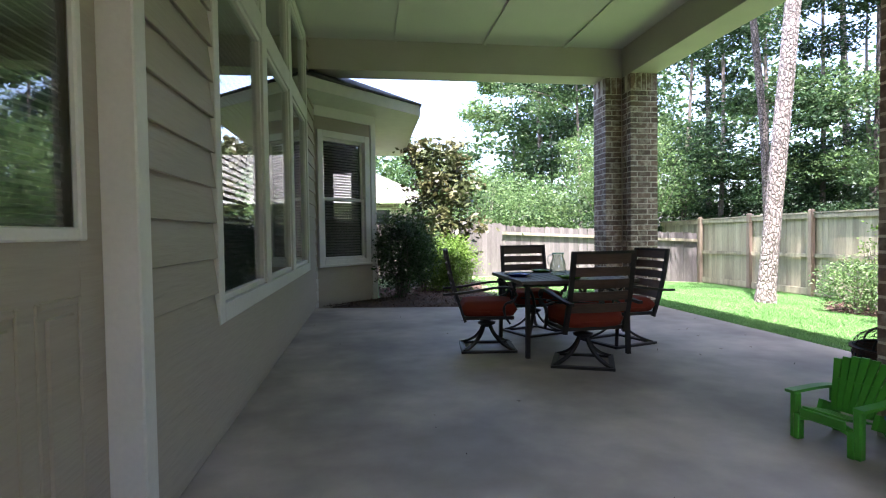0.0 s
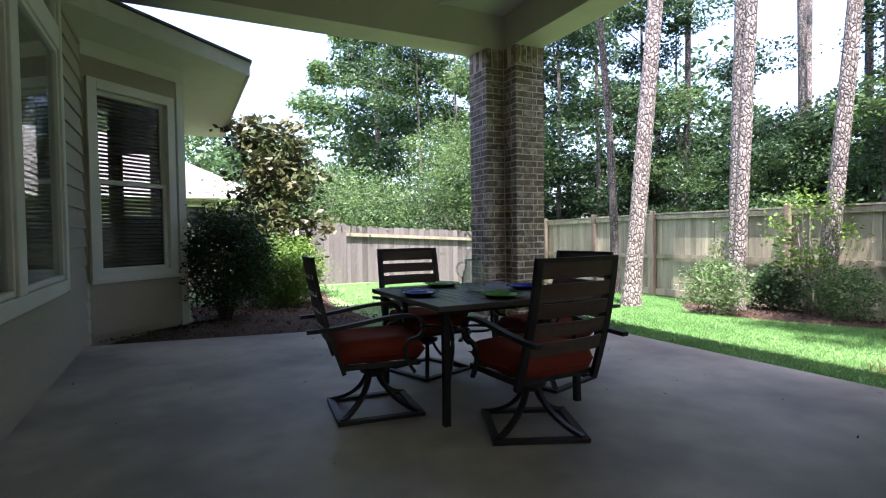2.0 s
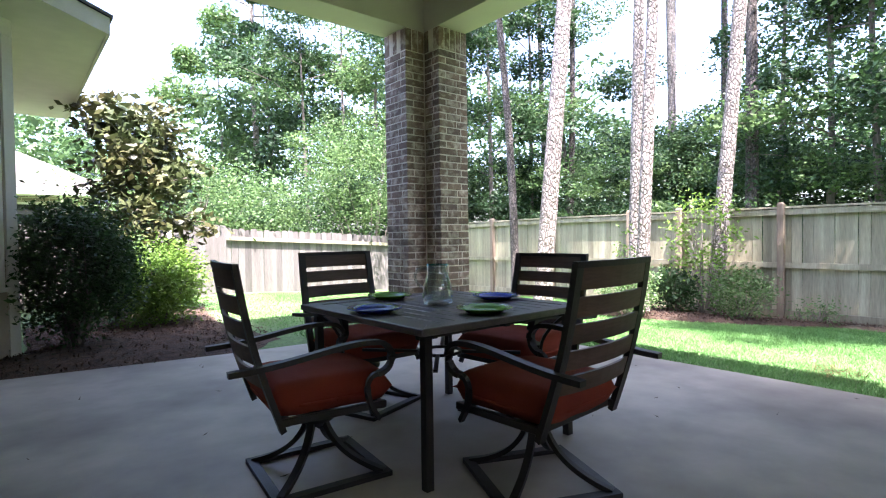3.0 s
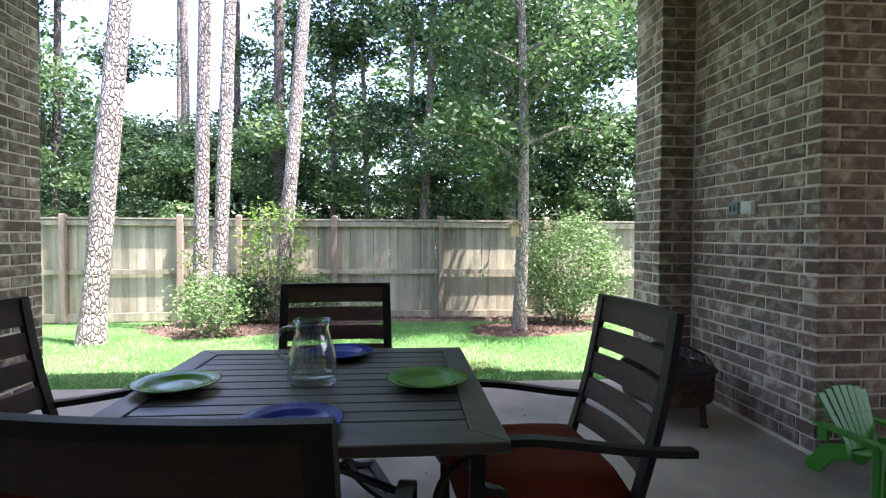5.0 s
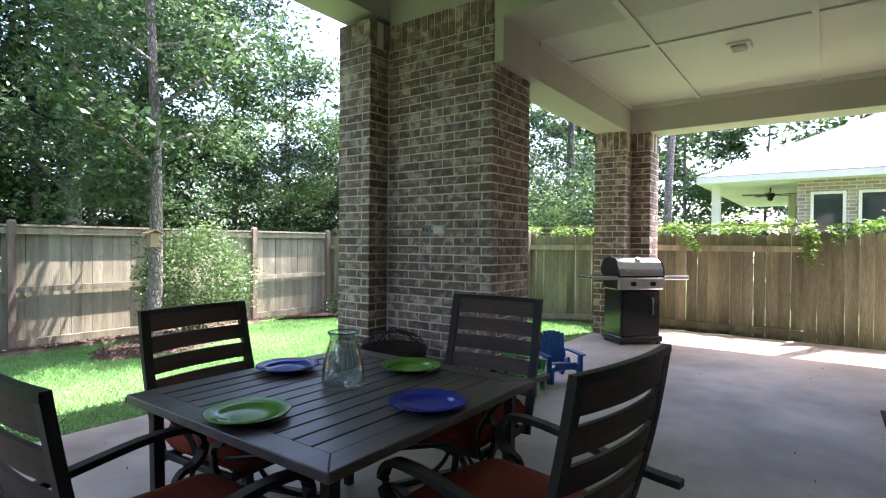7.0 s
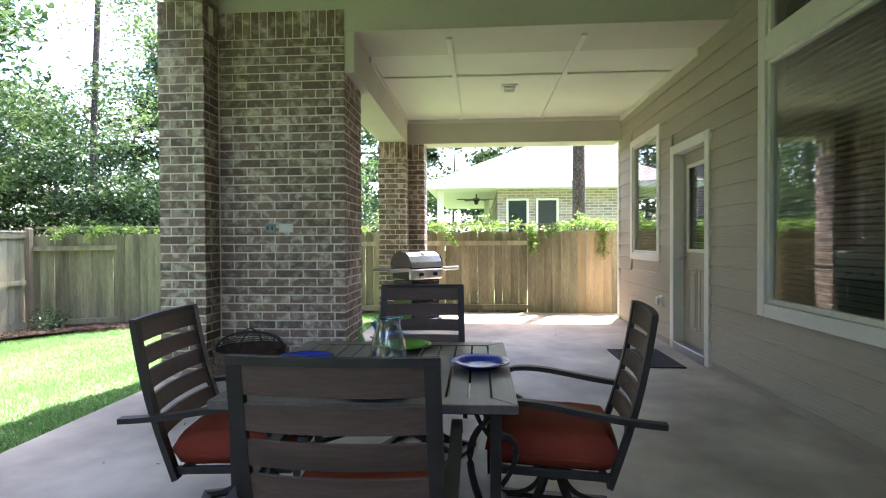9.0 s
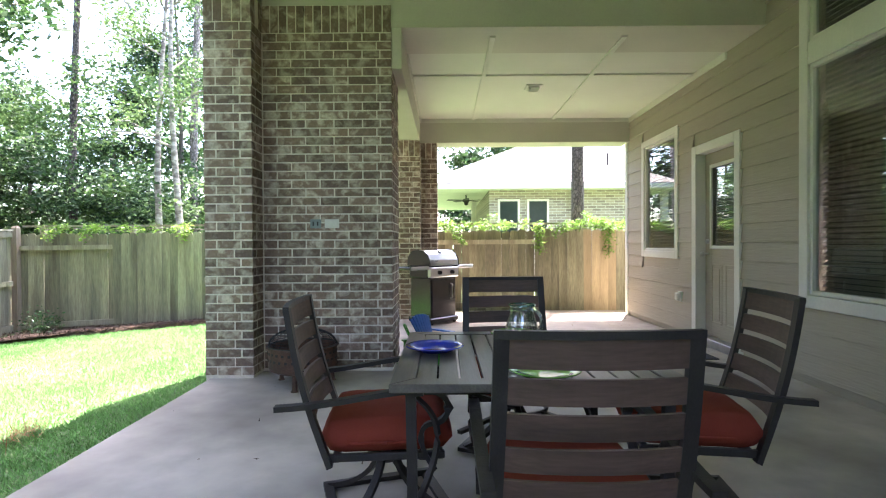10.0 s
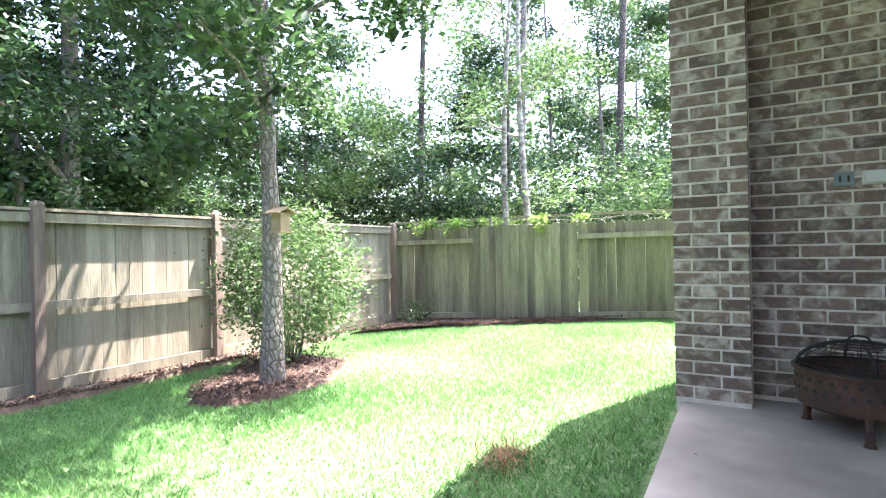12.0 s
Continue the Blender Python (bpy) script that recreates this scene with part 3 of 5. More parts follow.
def kid_chair(at, material, label):
    """A child's moulded plastic slat-back garden chair facing +y."""
    c = thing("childs_chair", label, "child chair", "children's plastic chairs", at @ Matrix.Scale(0.83, 4))
    bm = B()
    n = 7
    for k in range(n):
        u = (k - 3) / 3
        x0, x1 = u * 0.10, u * 0.165
        top = 0.50 - 0.035 * u * u
        w0, w1 = 0.015, 0.0235
        v = [bm.verts.new(p) for p in ((x0 - w0, -0.05, 0.175), (x0 + w0, -0.05, 0.175), (x1 + w1, -0.185, top), (x1 - w1, -0.185, top), (x0 - w0, -0.066, 0.17), (x0 + w0, -0.066, 0.17), (x1 + w1, -0.2, top), (x1 - w1, -0.2, top))]
        for f in ((0, 1, 2, 3), (7, 6, 5, 4), (0, 4, 5, 1), (1, 5, 6, 2), (2, 6, 7, 3), (3, 7, 4, 0)):
            bm.faces.new([v[i] for i in f])
    sweep(bm, [(-0.13, -0.135, 0.33), (0, -0.128, 0.33), (0.13, -0.135, 0.33)], 0.012, 0.05)
    part("backrest", bm, material, c)
    bm = B()
    for k in range(4):
        y0 = -0.04 + k * 0.055
        obox(bm, pose(0, y0 + 0.024, 0.165 + 0.012 * k, 12, 0, 0), (0.27, 0.047, 0.014), 0.004)
    obox(bm, pose(0, 0.185, 0.175, 75, 0, 0), (0.27, 0.06, 0.014), 0.004)
    part("seat", bm, material, c)
    for sx in (-1, 1):
        bm = sweep(B(), bez((sx * 0.165, -0.20, 0.285), (sx * 0.20, -0.12, 0.30), (sx * 0.205, 0.0, 0.29), (sx * 0.20, 0.19, 0.285), 10), 0.062, 0.018)
        part("armrest", bm, material, c)
        bm = B()
        obox(bm, pose(sx * 0.185, 0.155, 0.14), (0.045, 0.05, 0.282), 0.008)
        obox(bm, pose(sx * 0.158, 0.165, 0.08), (0.04, 0.05, 0.16), 0.006)
        part("front_leg", bm, material, c)
        v = [(sx * 0.16, -0.02, 0.18), (sx * 0.165, -0.13, 0.14), (sx * 0.175, -0.23, 0.0)]
        part("back_leg", sweep(B(), v, 0.03, 0.09), material, c)
        part("arm_bracket", obox(B(), pose(sx * 0.17, -0.16, 0.24), (0.025, 0.06, 0.09), 0.005), material, c)
    part("apron", sweep(B(), [(-0.17, 0.172, 0.14), (-0.08, 0.172, 0.165), (0.08, 0.172, 0.165), (0.17, 0.172, 0.14)], 0.012, 0.05), material, c)
    return c


M_PGREEN = mat("green_plastic", (0.045, 0.27, 0.02), 0.35, var=0.06, scale=5, fine=80, bump=0.03)
M_PBLUE = mat("blue_plastic", (0.01, 0.11, 0.40), 0.35, var=0.06, scale=5, fine=80, bump=0.03)
kid_chair(pose(3.11, 1.44, FLOOR, 0, 0, 101), M_PGREEN, "small green plastic slatted garden chair beside the brick column")
kid_chair(pose(3.04, 0.91, FLOOR, 0, 0, 54), M_PBLUE, "small blue plastic slatted garden chair beside the brick column")

# fire pit
M_RUST = mat("rusted_steel", (0.105, 0.05, 0.032), 0.8, var=0.3, scale=9, fine=60, bump=0.4, second=(0.05, 0.028, 0.02))
M_BLACK = mat("black_mesh", (0.02, 0.018, 0.016), 0.7, var=0.2, bump=0.1)
fp = thing("fire_pit", "round rusted steel fire pit with a domed mesh lid", "fire pit", at=pose(4.07, 1.95, FLOOR, 0, 0, 5) @ Matrix.Diagonal((1, 1, 0.89, 1)))
bm = lathe(B(), [(0, 0.13), (0.235, 0.135), (0.268, 0.155), (0.275, 0.18), (0.275, 0.35), (0.292, 0.356), (0.292, 0.364), (0.27, 0.364), (0.268, 0.215), (0.2, 0.17), (0, 0.165)], 40)
part("bowl", bm, M_RUST, fp, smooth=False)
bm = B()
for row in range(2):
    for k in range(30):
        a = 2 * math.pi * (k + 0.5 * row) / 30
        obox(bm, pose(0.276 * math.cos(a), 0.276 * math.sin(a), 0.25 + 0.06 * row, 0, 0, math.degrees(a)), (0.004, 0.022, 0.022))
tagged(part("cutout", bm, M_BLACK, fp), kind="stuff")
for k in range(3):
    a = math.radians(85 + 120 * k)
    part("leg", sweep(B(), [(0.235 * math.cos(a), 0.235 * math.sin(a), 0.18), (0.25 * math.cos(a), 0.25 * math.sin(a), 0.0)], 0.019, 0, up=(0, 1, 0), n=10), M_RUST, fp)
    part("foot", lathe(B(), [(0, 0), (0.028, 0), (0.024, 0.012), (0, 0.014)], 12, (0.25 * math.cos(a), 0.25 * math.sin(a), 0)), M_RUST, fp)
bm = B()
for k in range(24):
    a = 2 * math.pi * k / 24
    pts = [(0.272 * math.cos(b) * math.cos(a), 0.272 * math.cos(b) * math.sin(a), 0.365 + 0.15 * math.sin(b)) for b in (math.radians(d) for d in range(0, 91, 10))]
    sweep(bm, pts, 0.0022 if k % 6 else 0.008, 0, n=4)
for b in range(0, 90, 9):
    r, z = 0.272 * math.cos(math.radians(b)), 0.365 + 0.15 * math.sin(math.radians(b))
    sweep(bm, [(r * math.cos(2 * math.pi * k / 28), r * math.sin(2 * math.pi * k / 28), z) for k in range(29)], 0.0022 if b else 0.008, 0, n=4)
part("mesh_lid", bm, M_BLACK, fp, "black wire spark screen")
part("lid_handle", sweep(B(), bez((-0.05, 0, 0.51), (-0.04, 0, 0.56), (0.04, 0, 0.56), (0.05, 0, 0.51)), 0.006, 0, n=6), M_BLACK, fp)

# gas grill
M_STEEL = mat("stainless", (0.55, 0.55, 0.54), 0.28, 0.9, var=0.05, scale=3, fine=120, bump=0.03, stretch=(0.2, 3, 3))
M_GBLACK = mat("black_enamel", (0.012, 0.012, 0.013), 0.16, var=0.1, bump=0.01, spec=0.6)
gr = thing("gas_grill", "stainless and black two-burner gas grill on the patio", "grill", at=pose(3.07, -1.40, FLOOR, 0, 0, 47))
part("cabinet", box(B(), (-0.26, -0.21, 0.07), (0.26, 0.20, 0.66), 0.008), M_GBLACK, gr)
bm = box(B(), (-0.285, -0.235, 0.03), (0.285, 0.235, 0.10), 0.01)
part("plinth", bm, M_GBLACK, gr)
for x in (-0.24, 0.24):
    for y in (-0.19, 0.19):
        bm = B()
        rod(bm, (x - 0.015, y, 0.025), (x + 0.015, y, 0.025), 0.025, n=14)
        part("wheel", bm, M_GBLACK, gr)
gd = part("cabinet_door", box(B(), (-0.24, 0.20, 0.115), (0.24, 0.212, 0.64), 0.004), M_GBLACK, gr)
part("door_handle", sweep(B(), [(-0.14, 0.213, 0.36), (-0.14, 0.245, 0.37), (-0.14, 0.245, 0.56), (-0.14, 0.213, 0.57)], 0.018, 0.016), M_STEEL, gd, "steel bar handle")
part("control_panel", box(B(), (-0.29, 0.16, 0.67), (0.29, 0.235, 0.815), 0.012), M_STEEL, gr)
for x in (-0.13, 0.13):
    bm = B()
    rod(bm, (x, 0.235, 0.74), (x, 0.275, 0.74), 0.03, 0.026, 18)
    part("knob", bm, M_GBLACK, gr)
    bm = B()
    rod(bm, (x, 0.234, 0.74), (x, 0.238, 0.74), 0.042, n=20)
    part("knob_bezel", bm, M_STEEL, gr)
part("firebox", box(B(), (-0.28, -0.22, 0.66), (0.28, 0.16, 0.835), 0.01), M_GBLACK, gr)
bm = B()
outl = [(0.225, 0.835), (0.215, 0.92), (0.17, 1.0), (0.10, 1.045), (-0.02, 1.06), (-0.15, 1.03), (-0.22, 0.95), (-0.23, 0.835)]
va = [bm.verts.new((-0.285, y, z)) for y, z in outl]
vb = [bm.verts.new((0.285, y, z)) for y, z in outl]
for k in range(len(outl) - 1):
    bm.faces.new((va[k], va[k + 1], vb[k + 1], vb[k]))
part("lid", bm, M_STEEL, gr, "brushed steel lid")
for sx in (-1, 1):
    bm = B()
    v0 = [bm.verts.new((sx * 0.287, y, z)) for y, z in outl]
    v1 = [bm.verts.new((sx * 0.302, y * 1.02, z + 0.004)) for y, z in outl]
    bm.faces.new(v0)
    bm.faces.new(v1[::-1])
    for k in range(len(outl)):
        j = (k + 1) % len(outl)
        bm.faces.new((v0[k], v0[j], v1[j], v1[k]))
    part("lid_end", bm, M_GBLACK, gr)
    sh = part("side_shelf", box(B(), (min(sx * 0.305, sx * 0.64), -0.20, 0.79), (max(sx * 0.305, sx * 0.64), 0.20, 0.83), 0.01), M_GBLACK, gr)
    part("shelf_trim", box(B(), (min(sx * 0.305, sx * 0.645), 0.20, 0.785), (max(sx * 0.305, sx * 0.645), 0.216, 0.835), 0.006), M_STEEL, sh)
part("lid_handle", sweep(B(), [(-0.19, 0.20, 0.90), (-0.19, 0.265, 0.905), (0.19, 0.265, 0.905), (0.19, 0.20, 0.90)], 0.024, 0.022), M_STEEL, gr)
bm = B()
rod(bm, (0, 0.125, 1.025), (0, 0.14, 1.045), 0.035, n=20)
part("thermometer", bm, M_STEEL, gr)

# small fixtures
dm = thing("door_mat", "dark grey rectangular door mat on the slab", "mat", at=pose(0.50, 0.72, FLOOR))
part("mat", box(B(), (-0.27, -0.42, 0), (0.27, 0.42, 0.012), 0.003), mat("mat_fibre", (0.035, 0.037, 0.045), 0.95, var=0.2, fine=220, bump=0.6), dm)
lf = thing("ceiling_vent", "square white louvred ceiling fixture", "ceiling fixture", at=pose(1.79, -0.30, LOW))
part("frame", box(B(), (-0.10, -0.10, -0.02), (0.10, 0.10, 0.0), 0.006), M_TRIM, lf)
part("diffuser", box(B(), (-0.065, -0.065, -0.05), (0.065, 0.065, -0.02), 0.01), M_TRIM, lf)
for k in range(4):
    part("louvre", box(B(), (-0.055, -0.045 + k * 0.03 - 0.004, -0.056), (0.055, -0.045 + k * 0.03 + 0.004, -0.05)), M_TRIM, lf)
ob = thing("outlet_box", "white weatherproof outlet cover on the brick", "outlet", at=pose(3.915, 1.521, 1.285))
part("plate", box(B(), (-0.064, -0.012, -0.04), (0.064, 0.012, 0.04), 0.004), M_TRIM, ob)
part("cover", box(B(), (-0.056, 0.012, -0.033), (0.056, 0.024, 0.033), 0.006), M_TRIM, ob)
ob = thing("switch_plate", "grey-green metal switch plate on the brick", "switch", at=pose(4.062, 1.521, 1.285))
part("plate", box(B(), (-0.048, -0.012, -0.04), (0.048, 0.01, 0.04), 0.003), mat("grey_plate", (0.20, 0.24, 0.23), 0.5, var=0.08), ob)
for sx in (-1, 1):
    part("toggle", box(B(), (sx * 0.02 - 0.006, 0.01, -0.018), (sx * 0.02 + 0.006, 0.016, 0.018), 0.002), M_DARK, ob)
ob = thing("wall_outlet", "white weatherproof outlet box low on the siding", "outlet", at=pose(0.008, -0.20, 0.44))
part("plate", box(B(), (-0.01, -0.05, -0.06), (0.02, 0.05, 0.06), 0.004), M_TRIM, ob)
part("cover", box(B(), (0.02, -0.042, -0.05), (0.065, 0.042, 0.05), 0.015), M_TRIM, ob)

# door details
bm = B()
trim_frame(bm, 0.345, 0.895, 1.025, 1.965, 0.04, -0.09, -0.066, bev=0.006)
part("lite_frame", bm, M_TRIM, door, "white lite frame")
g = part("pane", box(B(), (-0.104, 0.36, 1.04), (-0.098, 0.88, 1.95)), M_GLASS, door)
g.visible_shadow = False
bl = thing("door_blind", "lowered pale slatted blind behind the door glass", "blind", "window blinds")
for k in range(34):
    part("slat", obox(B(), pose(-0.125, 0.62, 1.055 + k * 0.026, 0, 40, 0), (0.024, 0.5, 0.002)), M_BLIND, bl)
for y0 in (0.36, 0.65):
    bm = B()
    trim_frame(bm, y0, y0 + 0.23, 0.20, 0.86, 0.022, -0.09, -0.079, bev=0.004)
    box(bm, (-0.09, y0 + 0.045, 0.245), (-0.077, y0 + 0.185, 0.815), 0.006)
    part("panel", bm, M_SIDING, door)
bm = B()
rod(bm, (-0.085, 0.285, 0.97), (-0.035, 0.285, 0.97), 0.012, n=14)
bmesh.ops.create_uvsphere(bm, u_segments=16, v_segments=10, radius=0.027, matrix=Matrix.Translation((-0.02, 0.285, 0.97)))
part("door_knob", bm, M_STEEL, door, "satin nickel knob", smooth=True)
bm = B()
rod(bm, (-0.085, 0.285, 1.11), (-0.06, 0.285, 1.11), 0.026, 0.022, 18)
part("deadbolt", bm, M_STEEL, door, "satin nickel deadbolt")
part("threshold", box(B(), (-0.15, 0.22, FLOOR), (0.035, 1.02, 0.045), 0.006), mat("threshold_metal", (0.35, 0.34, 0.32), 0.4, 0.7, var=0.08), door)

# coves and beam trims
bm = B()
box(bm, (0.0, -1.99, LOW - 0.075), (0.028, 0.848, LOW - 0.001), 0.004)
box(bm, (0.028, -1.99, LOW - 0.06), (3.28, -1.972, LOW - 0.001), 0.003)
box(bm, (3.262, -1.972, LOW - 0.06), (3.28, 0.848, LOW - 0.001), 0.003)
struct("trim_cove", bm, M_CEIL, "cream trim board round the ceiling", "trim")

# bay of the house
mb = Matrix(((0.756, -0.655, 0, 0), (0.655, 0.756, 0, 7.12), (0, 0, 1, 0), (0, 0, 0, 1)))
BL = 1.19
bay = struct("wall_bay", prism(B(), [(-0.16, 7.125), (-0.012, 7.125), (0.888, 7.905), (0.888, 11), (-0.16, 11)], -0.3, 0.52), M_SIDING, "tan lap-siding walls of the bay window", "house wall")
bm = B()
for lo, hi in (((0, 0.012, 0.52), (0.09, 0.15, 2.95)), ((1.02, 0.012, 0.52), (BL - 0.012, 0.15, 2.95)), ((0.09, 0.012, 2.56), (1.02, 0.15, 2.95))):
    box(bm, lo, hi)
bmesh.ops.transform(bm, matrix=mb, verts=bm.verts)
part("bay_frame", bm, M_SIDING, bay)
# far wall closing the bay, indoor shade put into its colour; opening left as window
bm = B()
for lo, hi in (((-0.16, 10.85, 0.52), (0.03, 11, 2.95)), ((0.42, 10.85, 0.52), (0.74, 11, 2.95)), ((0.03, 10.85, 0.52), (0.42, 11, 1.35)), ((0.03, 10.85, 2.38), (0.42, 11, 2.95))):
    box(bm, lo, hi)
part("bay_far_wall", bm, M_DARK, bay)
part("bay_side", box(B(), (0.74, 7.92, 0.52), (0.888, 11, 2.95)), M_SIDING, bay)
for i in range(3):
    z0 = 0.03 + i * 0.178
    bm = B()
    v = [bm.verts.new(p) for x in (0.02, 1.10) for p in ((x, 0.012, z0), (x, -0.015, z0), (x, 0.006, z0 + 0.185), (x, 0.012, z0 + 0.185))]
    for f in ((0, 1, 2, 3), (7, 6, 5, 4), (0, 4, 5, 1), (1, 5, 6, 2), (2, 6, 7, 3), (3, 7, 4, 0)):
        bm.faces.new([v[k] for k in f])
    bmesh.ops.transform(bm, matrix=mb, verts=bm.verts)
    part("plank", bm, M_SIDING, bay)
bm = box(B(), (BL - 0.09, -0.012, -0.05), (BL + 0.012, 0.1, 2.95), 0.003)
box(bm, (-0.03, -0.012, -0.05), (0.03, 0.02, 0.56), 0.003)
box(bm, (0.0, -0.02, 2.80), (BL, 0.01, 2.95), 0.003)
bmesh.ops.transform(bm, matrix=mb, verts=bm.verts)
struct("trim_bay", bm, M_TRIM, "white corner boards of the bay", "trim")
w3 = thing("window_3", "white double-hung bay window with half-lowered blinds", "window", at=mb)
w3["kind"] = "structure"


def frame_xz(bm, x0, x1, z0, z1, w, y0, y1, bev=0.004):
    box(bm, (x0, y0, z0), (x0 + w, y1, z1), bev)
    box(bm, (x1 - w, y0, z0), (x1, y1, z1), bev)
    box(bm, (x0 + w, y0, z1 - w), (x1 - w, y1, z1), bev)
    box(bm, (x0 + w, y0, z0), (x1 - w, y1, z0 + w), bev)
    return bm


part("window_frame", frame_xz(B(), 0.05, 1.06, 0.55, 2.60, 0.10, -0.028, 0.10), M_TRIM, w3)
for z0, z1, y in ((0.65, 1.60, 0.02), (1.56, 2.50, 0.045)):
    sash = part("sash", frame_xz(B(), 0.15, 0.96, z0, z1, 0.045, y, y + 0.03), M_TRIM, w3)
    g = part("pane", box(B(), (0.19, y + 0.012, z0 + 0.04), (0.92, y + 0.018, z1 - 0.04)), M_GLASS, sash)
    g.visible_shadow = False
part("window_sill", box(B(), (0.03, -0.05, 0.545), (1.08, -0.029, 0.585), 0.006), M_TRIM, w3)
bl = thing("window_blind", "lowered pale slatted blind behind the bay glass", "blind", "window blinds", at=mb)
for k in range(44):
    part("slat", obox(B(), pose(0.555, 0.11, 0.68 + k * 0.042, 40, 0, 0), (0.80, 0.045, 0.003)), M_BLIND, bl)

# bay roof: soffit, fascia, hip
EV = [(0.0, 6.19), (1.63, 7.72), (1.63, 12.2), (-9, 12.2), (-9, 6.19)]
struct("ceiling_soffit", prism(B(), EV, 2.95, 2.98), M_FLASH, "cream painted soffit under the bay eave", "soffit")
bm = B()
for a, b in ((EV[0], EV[1]), (EV[1], EV[2])):
    sweep(bm, [(a[0], a[1], 3.02), (b[0], b[1], 3.02)], 0.03, 0.16)
struct("trim_fascia", bm, M_FLASH, "cream fascia board along the bay eave", "trim")
bm = B()
e0, e1, e2, e3 = ((0.0, 6.14, 3.10), (1.67, 7.70, 3.10), (1.67, 12.3, 3.10), (-9, 12.3, 3.10))
r0, r1 = (-1.3, 7.6, 4.05), (-1.3, 10, 4.05)
vs = [bm.verts.new(p) for p in (e0, e1, e2, e3, r0, r1, (-9, 7.6, 4.05), (-9, 10, 4.05))]
for f in ((0, 1, 4), (1, 2, 5, 4), (2, 3, 7, 5), (4, 5, 7, 6)):
    bm.faces.new([vs[k] for k in f])
got = bmesh.ops.extrude_face_region(bm, geom=list(bm.faces))
bmesh.ops.translate(bm, verts=[v for v in got["geom"] if isinstance(v, bmesh.types.BMVert)], vec=(0, 0, 0.03))
struct("roof_bay", bm, M_ROOFD, "dark shingled hip roof over the bay", "roof")

# ---- fences ----
rng = np.random.default_rng(7)


def picket_mesh(w, h, tag, material):
    bm = B()
    v = [bm.verts.new((x, y, z)) for y in (-0.008, 0.008) for x, z in ((-w / 2, 0), (w / 2, 0), (w / 2, h - 0.03), (w / 2 - 0.03, h), (-w / 2 + 0.03, h), (-w / 2, h - 0.03))]
    bm.faces.new([v[k] for k in range(6)])
    bm.faces.new([v[k] for k in range(11, 5, -1)])
    for k in range(6):
        bm.faces.new((v[k], v[(k + 1) % 6], v[6 + (k + 1) % 6], v[6 + k]))
    return mesh_of("picket", bm, material)


PICK = picket_mesh(0.1405, 1.80, 0, M_FENCE)
PICK_OLD = picket_mesh(0.1405, 1.80, 0, M_FENCE_OLD)
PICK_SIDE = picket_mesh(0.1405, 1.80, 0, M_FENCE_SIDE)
PICK_NEW = picket_mesh(0.1395, 1.80, 1, M_FENCE_NEW)


def fence_run(label, p0, p1, zfoot, ztop, posts, face, rails=True, cap=True, flips=(), new_from=None, board=None, bars=((0.965, 0.09, 0.04), (0.50, 0.085, 0.04), (0.07, 0.14, 0.035))):
    """A board fence from p0 to p1. face: +1 or -1, the side of the run's left normal that the patio sees. Posts are distances along it."""
    f = thing("fence", label, "fence")
    p0, p1 = Vector(p0), Vector(p1)
    d = (p1 - p0)
    length = d.length
    d.normalize()
    nrm = Vector((-d.y, d.x)) * face
    ang = math.degrees(math.atan2(d.y, d.x))
    n = int(length / 0.141)
    for k in range(n):
        s = (k + 0.5) * length / n
        flip = any(a < s < b for a, b in flips)
        off = 0.058 if flip else -0.03
        q = p0 + d * s + nrm * off
        z0, z1 = zfoot(s), ztop(s)
        ob = new("picket", PICK_NEW if new_from and new_from[0] < s < new_from[1] else board or PICK)
        ob.parent = f
        ob.matrix_basis = pose(q.x, q.y, z0 + rng.uniform(0.0, 0.02), 0, rng.uniform(-0.4, 0.4), ang) @ Matrix.Diagonal((rng.uniform(0.985, 1.0), 1, (z1 - z0 + rng.uniform(-0.012, 0.012)) / 1.8, 1))
    ends = sorted(set([0.0, *posts, length]))
    for a, b in zip(ends, ends[1:]):
        for fr, w, t in bars:
            bm = B()
            pa, pb = p0 + d * (a + 0.01) + nrm * (0.02), p0 + d * (b - 0.01) + nrm * (0.02)
            za, zb = zfoot(a) + (ztop(a) - zfoot(a)) * fr, zfoot(b) + (ztop(b) - zfoot(b)) * fr
            sweep(bm, [(pa.x, pa.y, za), (pb.x, pb.y, zb)], t, w)
            part("rail", bm, M_FENCE, f)
        if cap:
            bm = B()
            pa, pb = p0 + d * a + nrm * 0.01, p0 + d * b + nrm * 0.01
            sweep(bm, [(pa.x, pa.y, ztop(a) + 0.012), (pb.x, pb.y, ztop(b) + 0.012)], 0.09, 0.03)
            part("cap_board", bm, M_FENCE, f)
    for s in posts:
        q = p0 + d * s + nrm * 0.06
        bm = B()
        box(bm, (-0.047, -0.047, zfoot(s) - 0.1), (0.047, 0.047, ztop(s) + 0.06))
        top = [v for v in bm.verts if v.co.z > ztop(s)]
        got = bmesh.ops.extrude_face_region(bm, geom=[fc for fc in bm.faces if all(v in top for v in fc.verts)])
        nv = [v for v in got["geom"] if isinstance(v, bmesh.types.BMVert)]
        for v in nv:
            v.co.x *= 0.6
            v.co.y *= 0.6
            v.co.z += 0.03
        bmesh.ops.transform(bm, matrix=pose(q.x, q.y, 0, 0, 0, ang), verts=bm.verts)
        part("post", bm, M_POST, f)
    return f


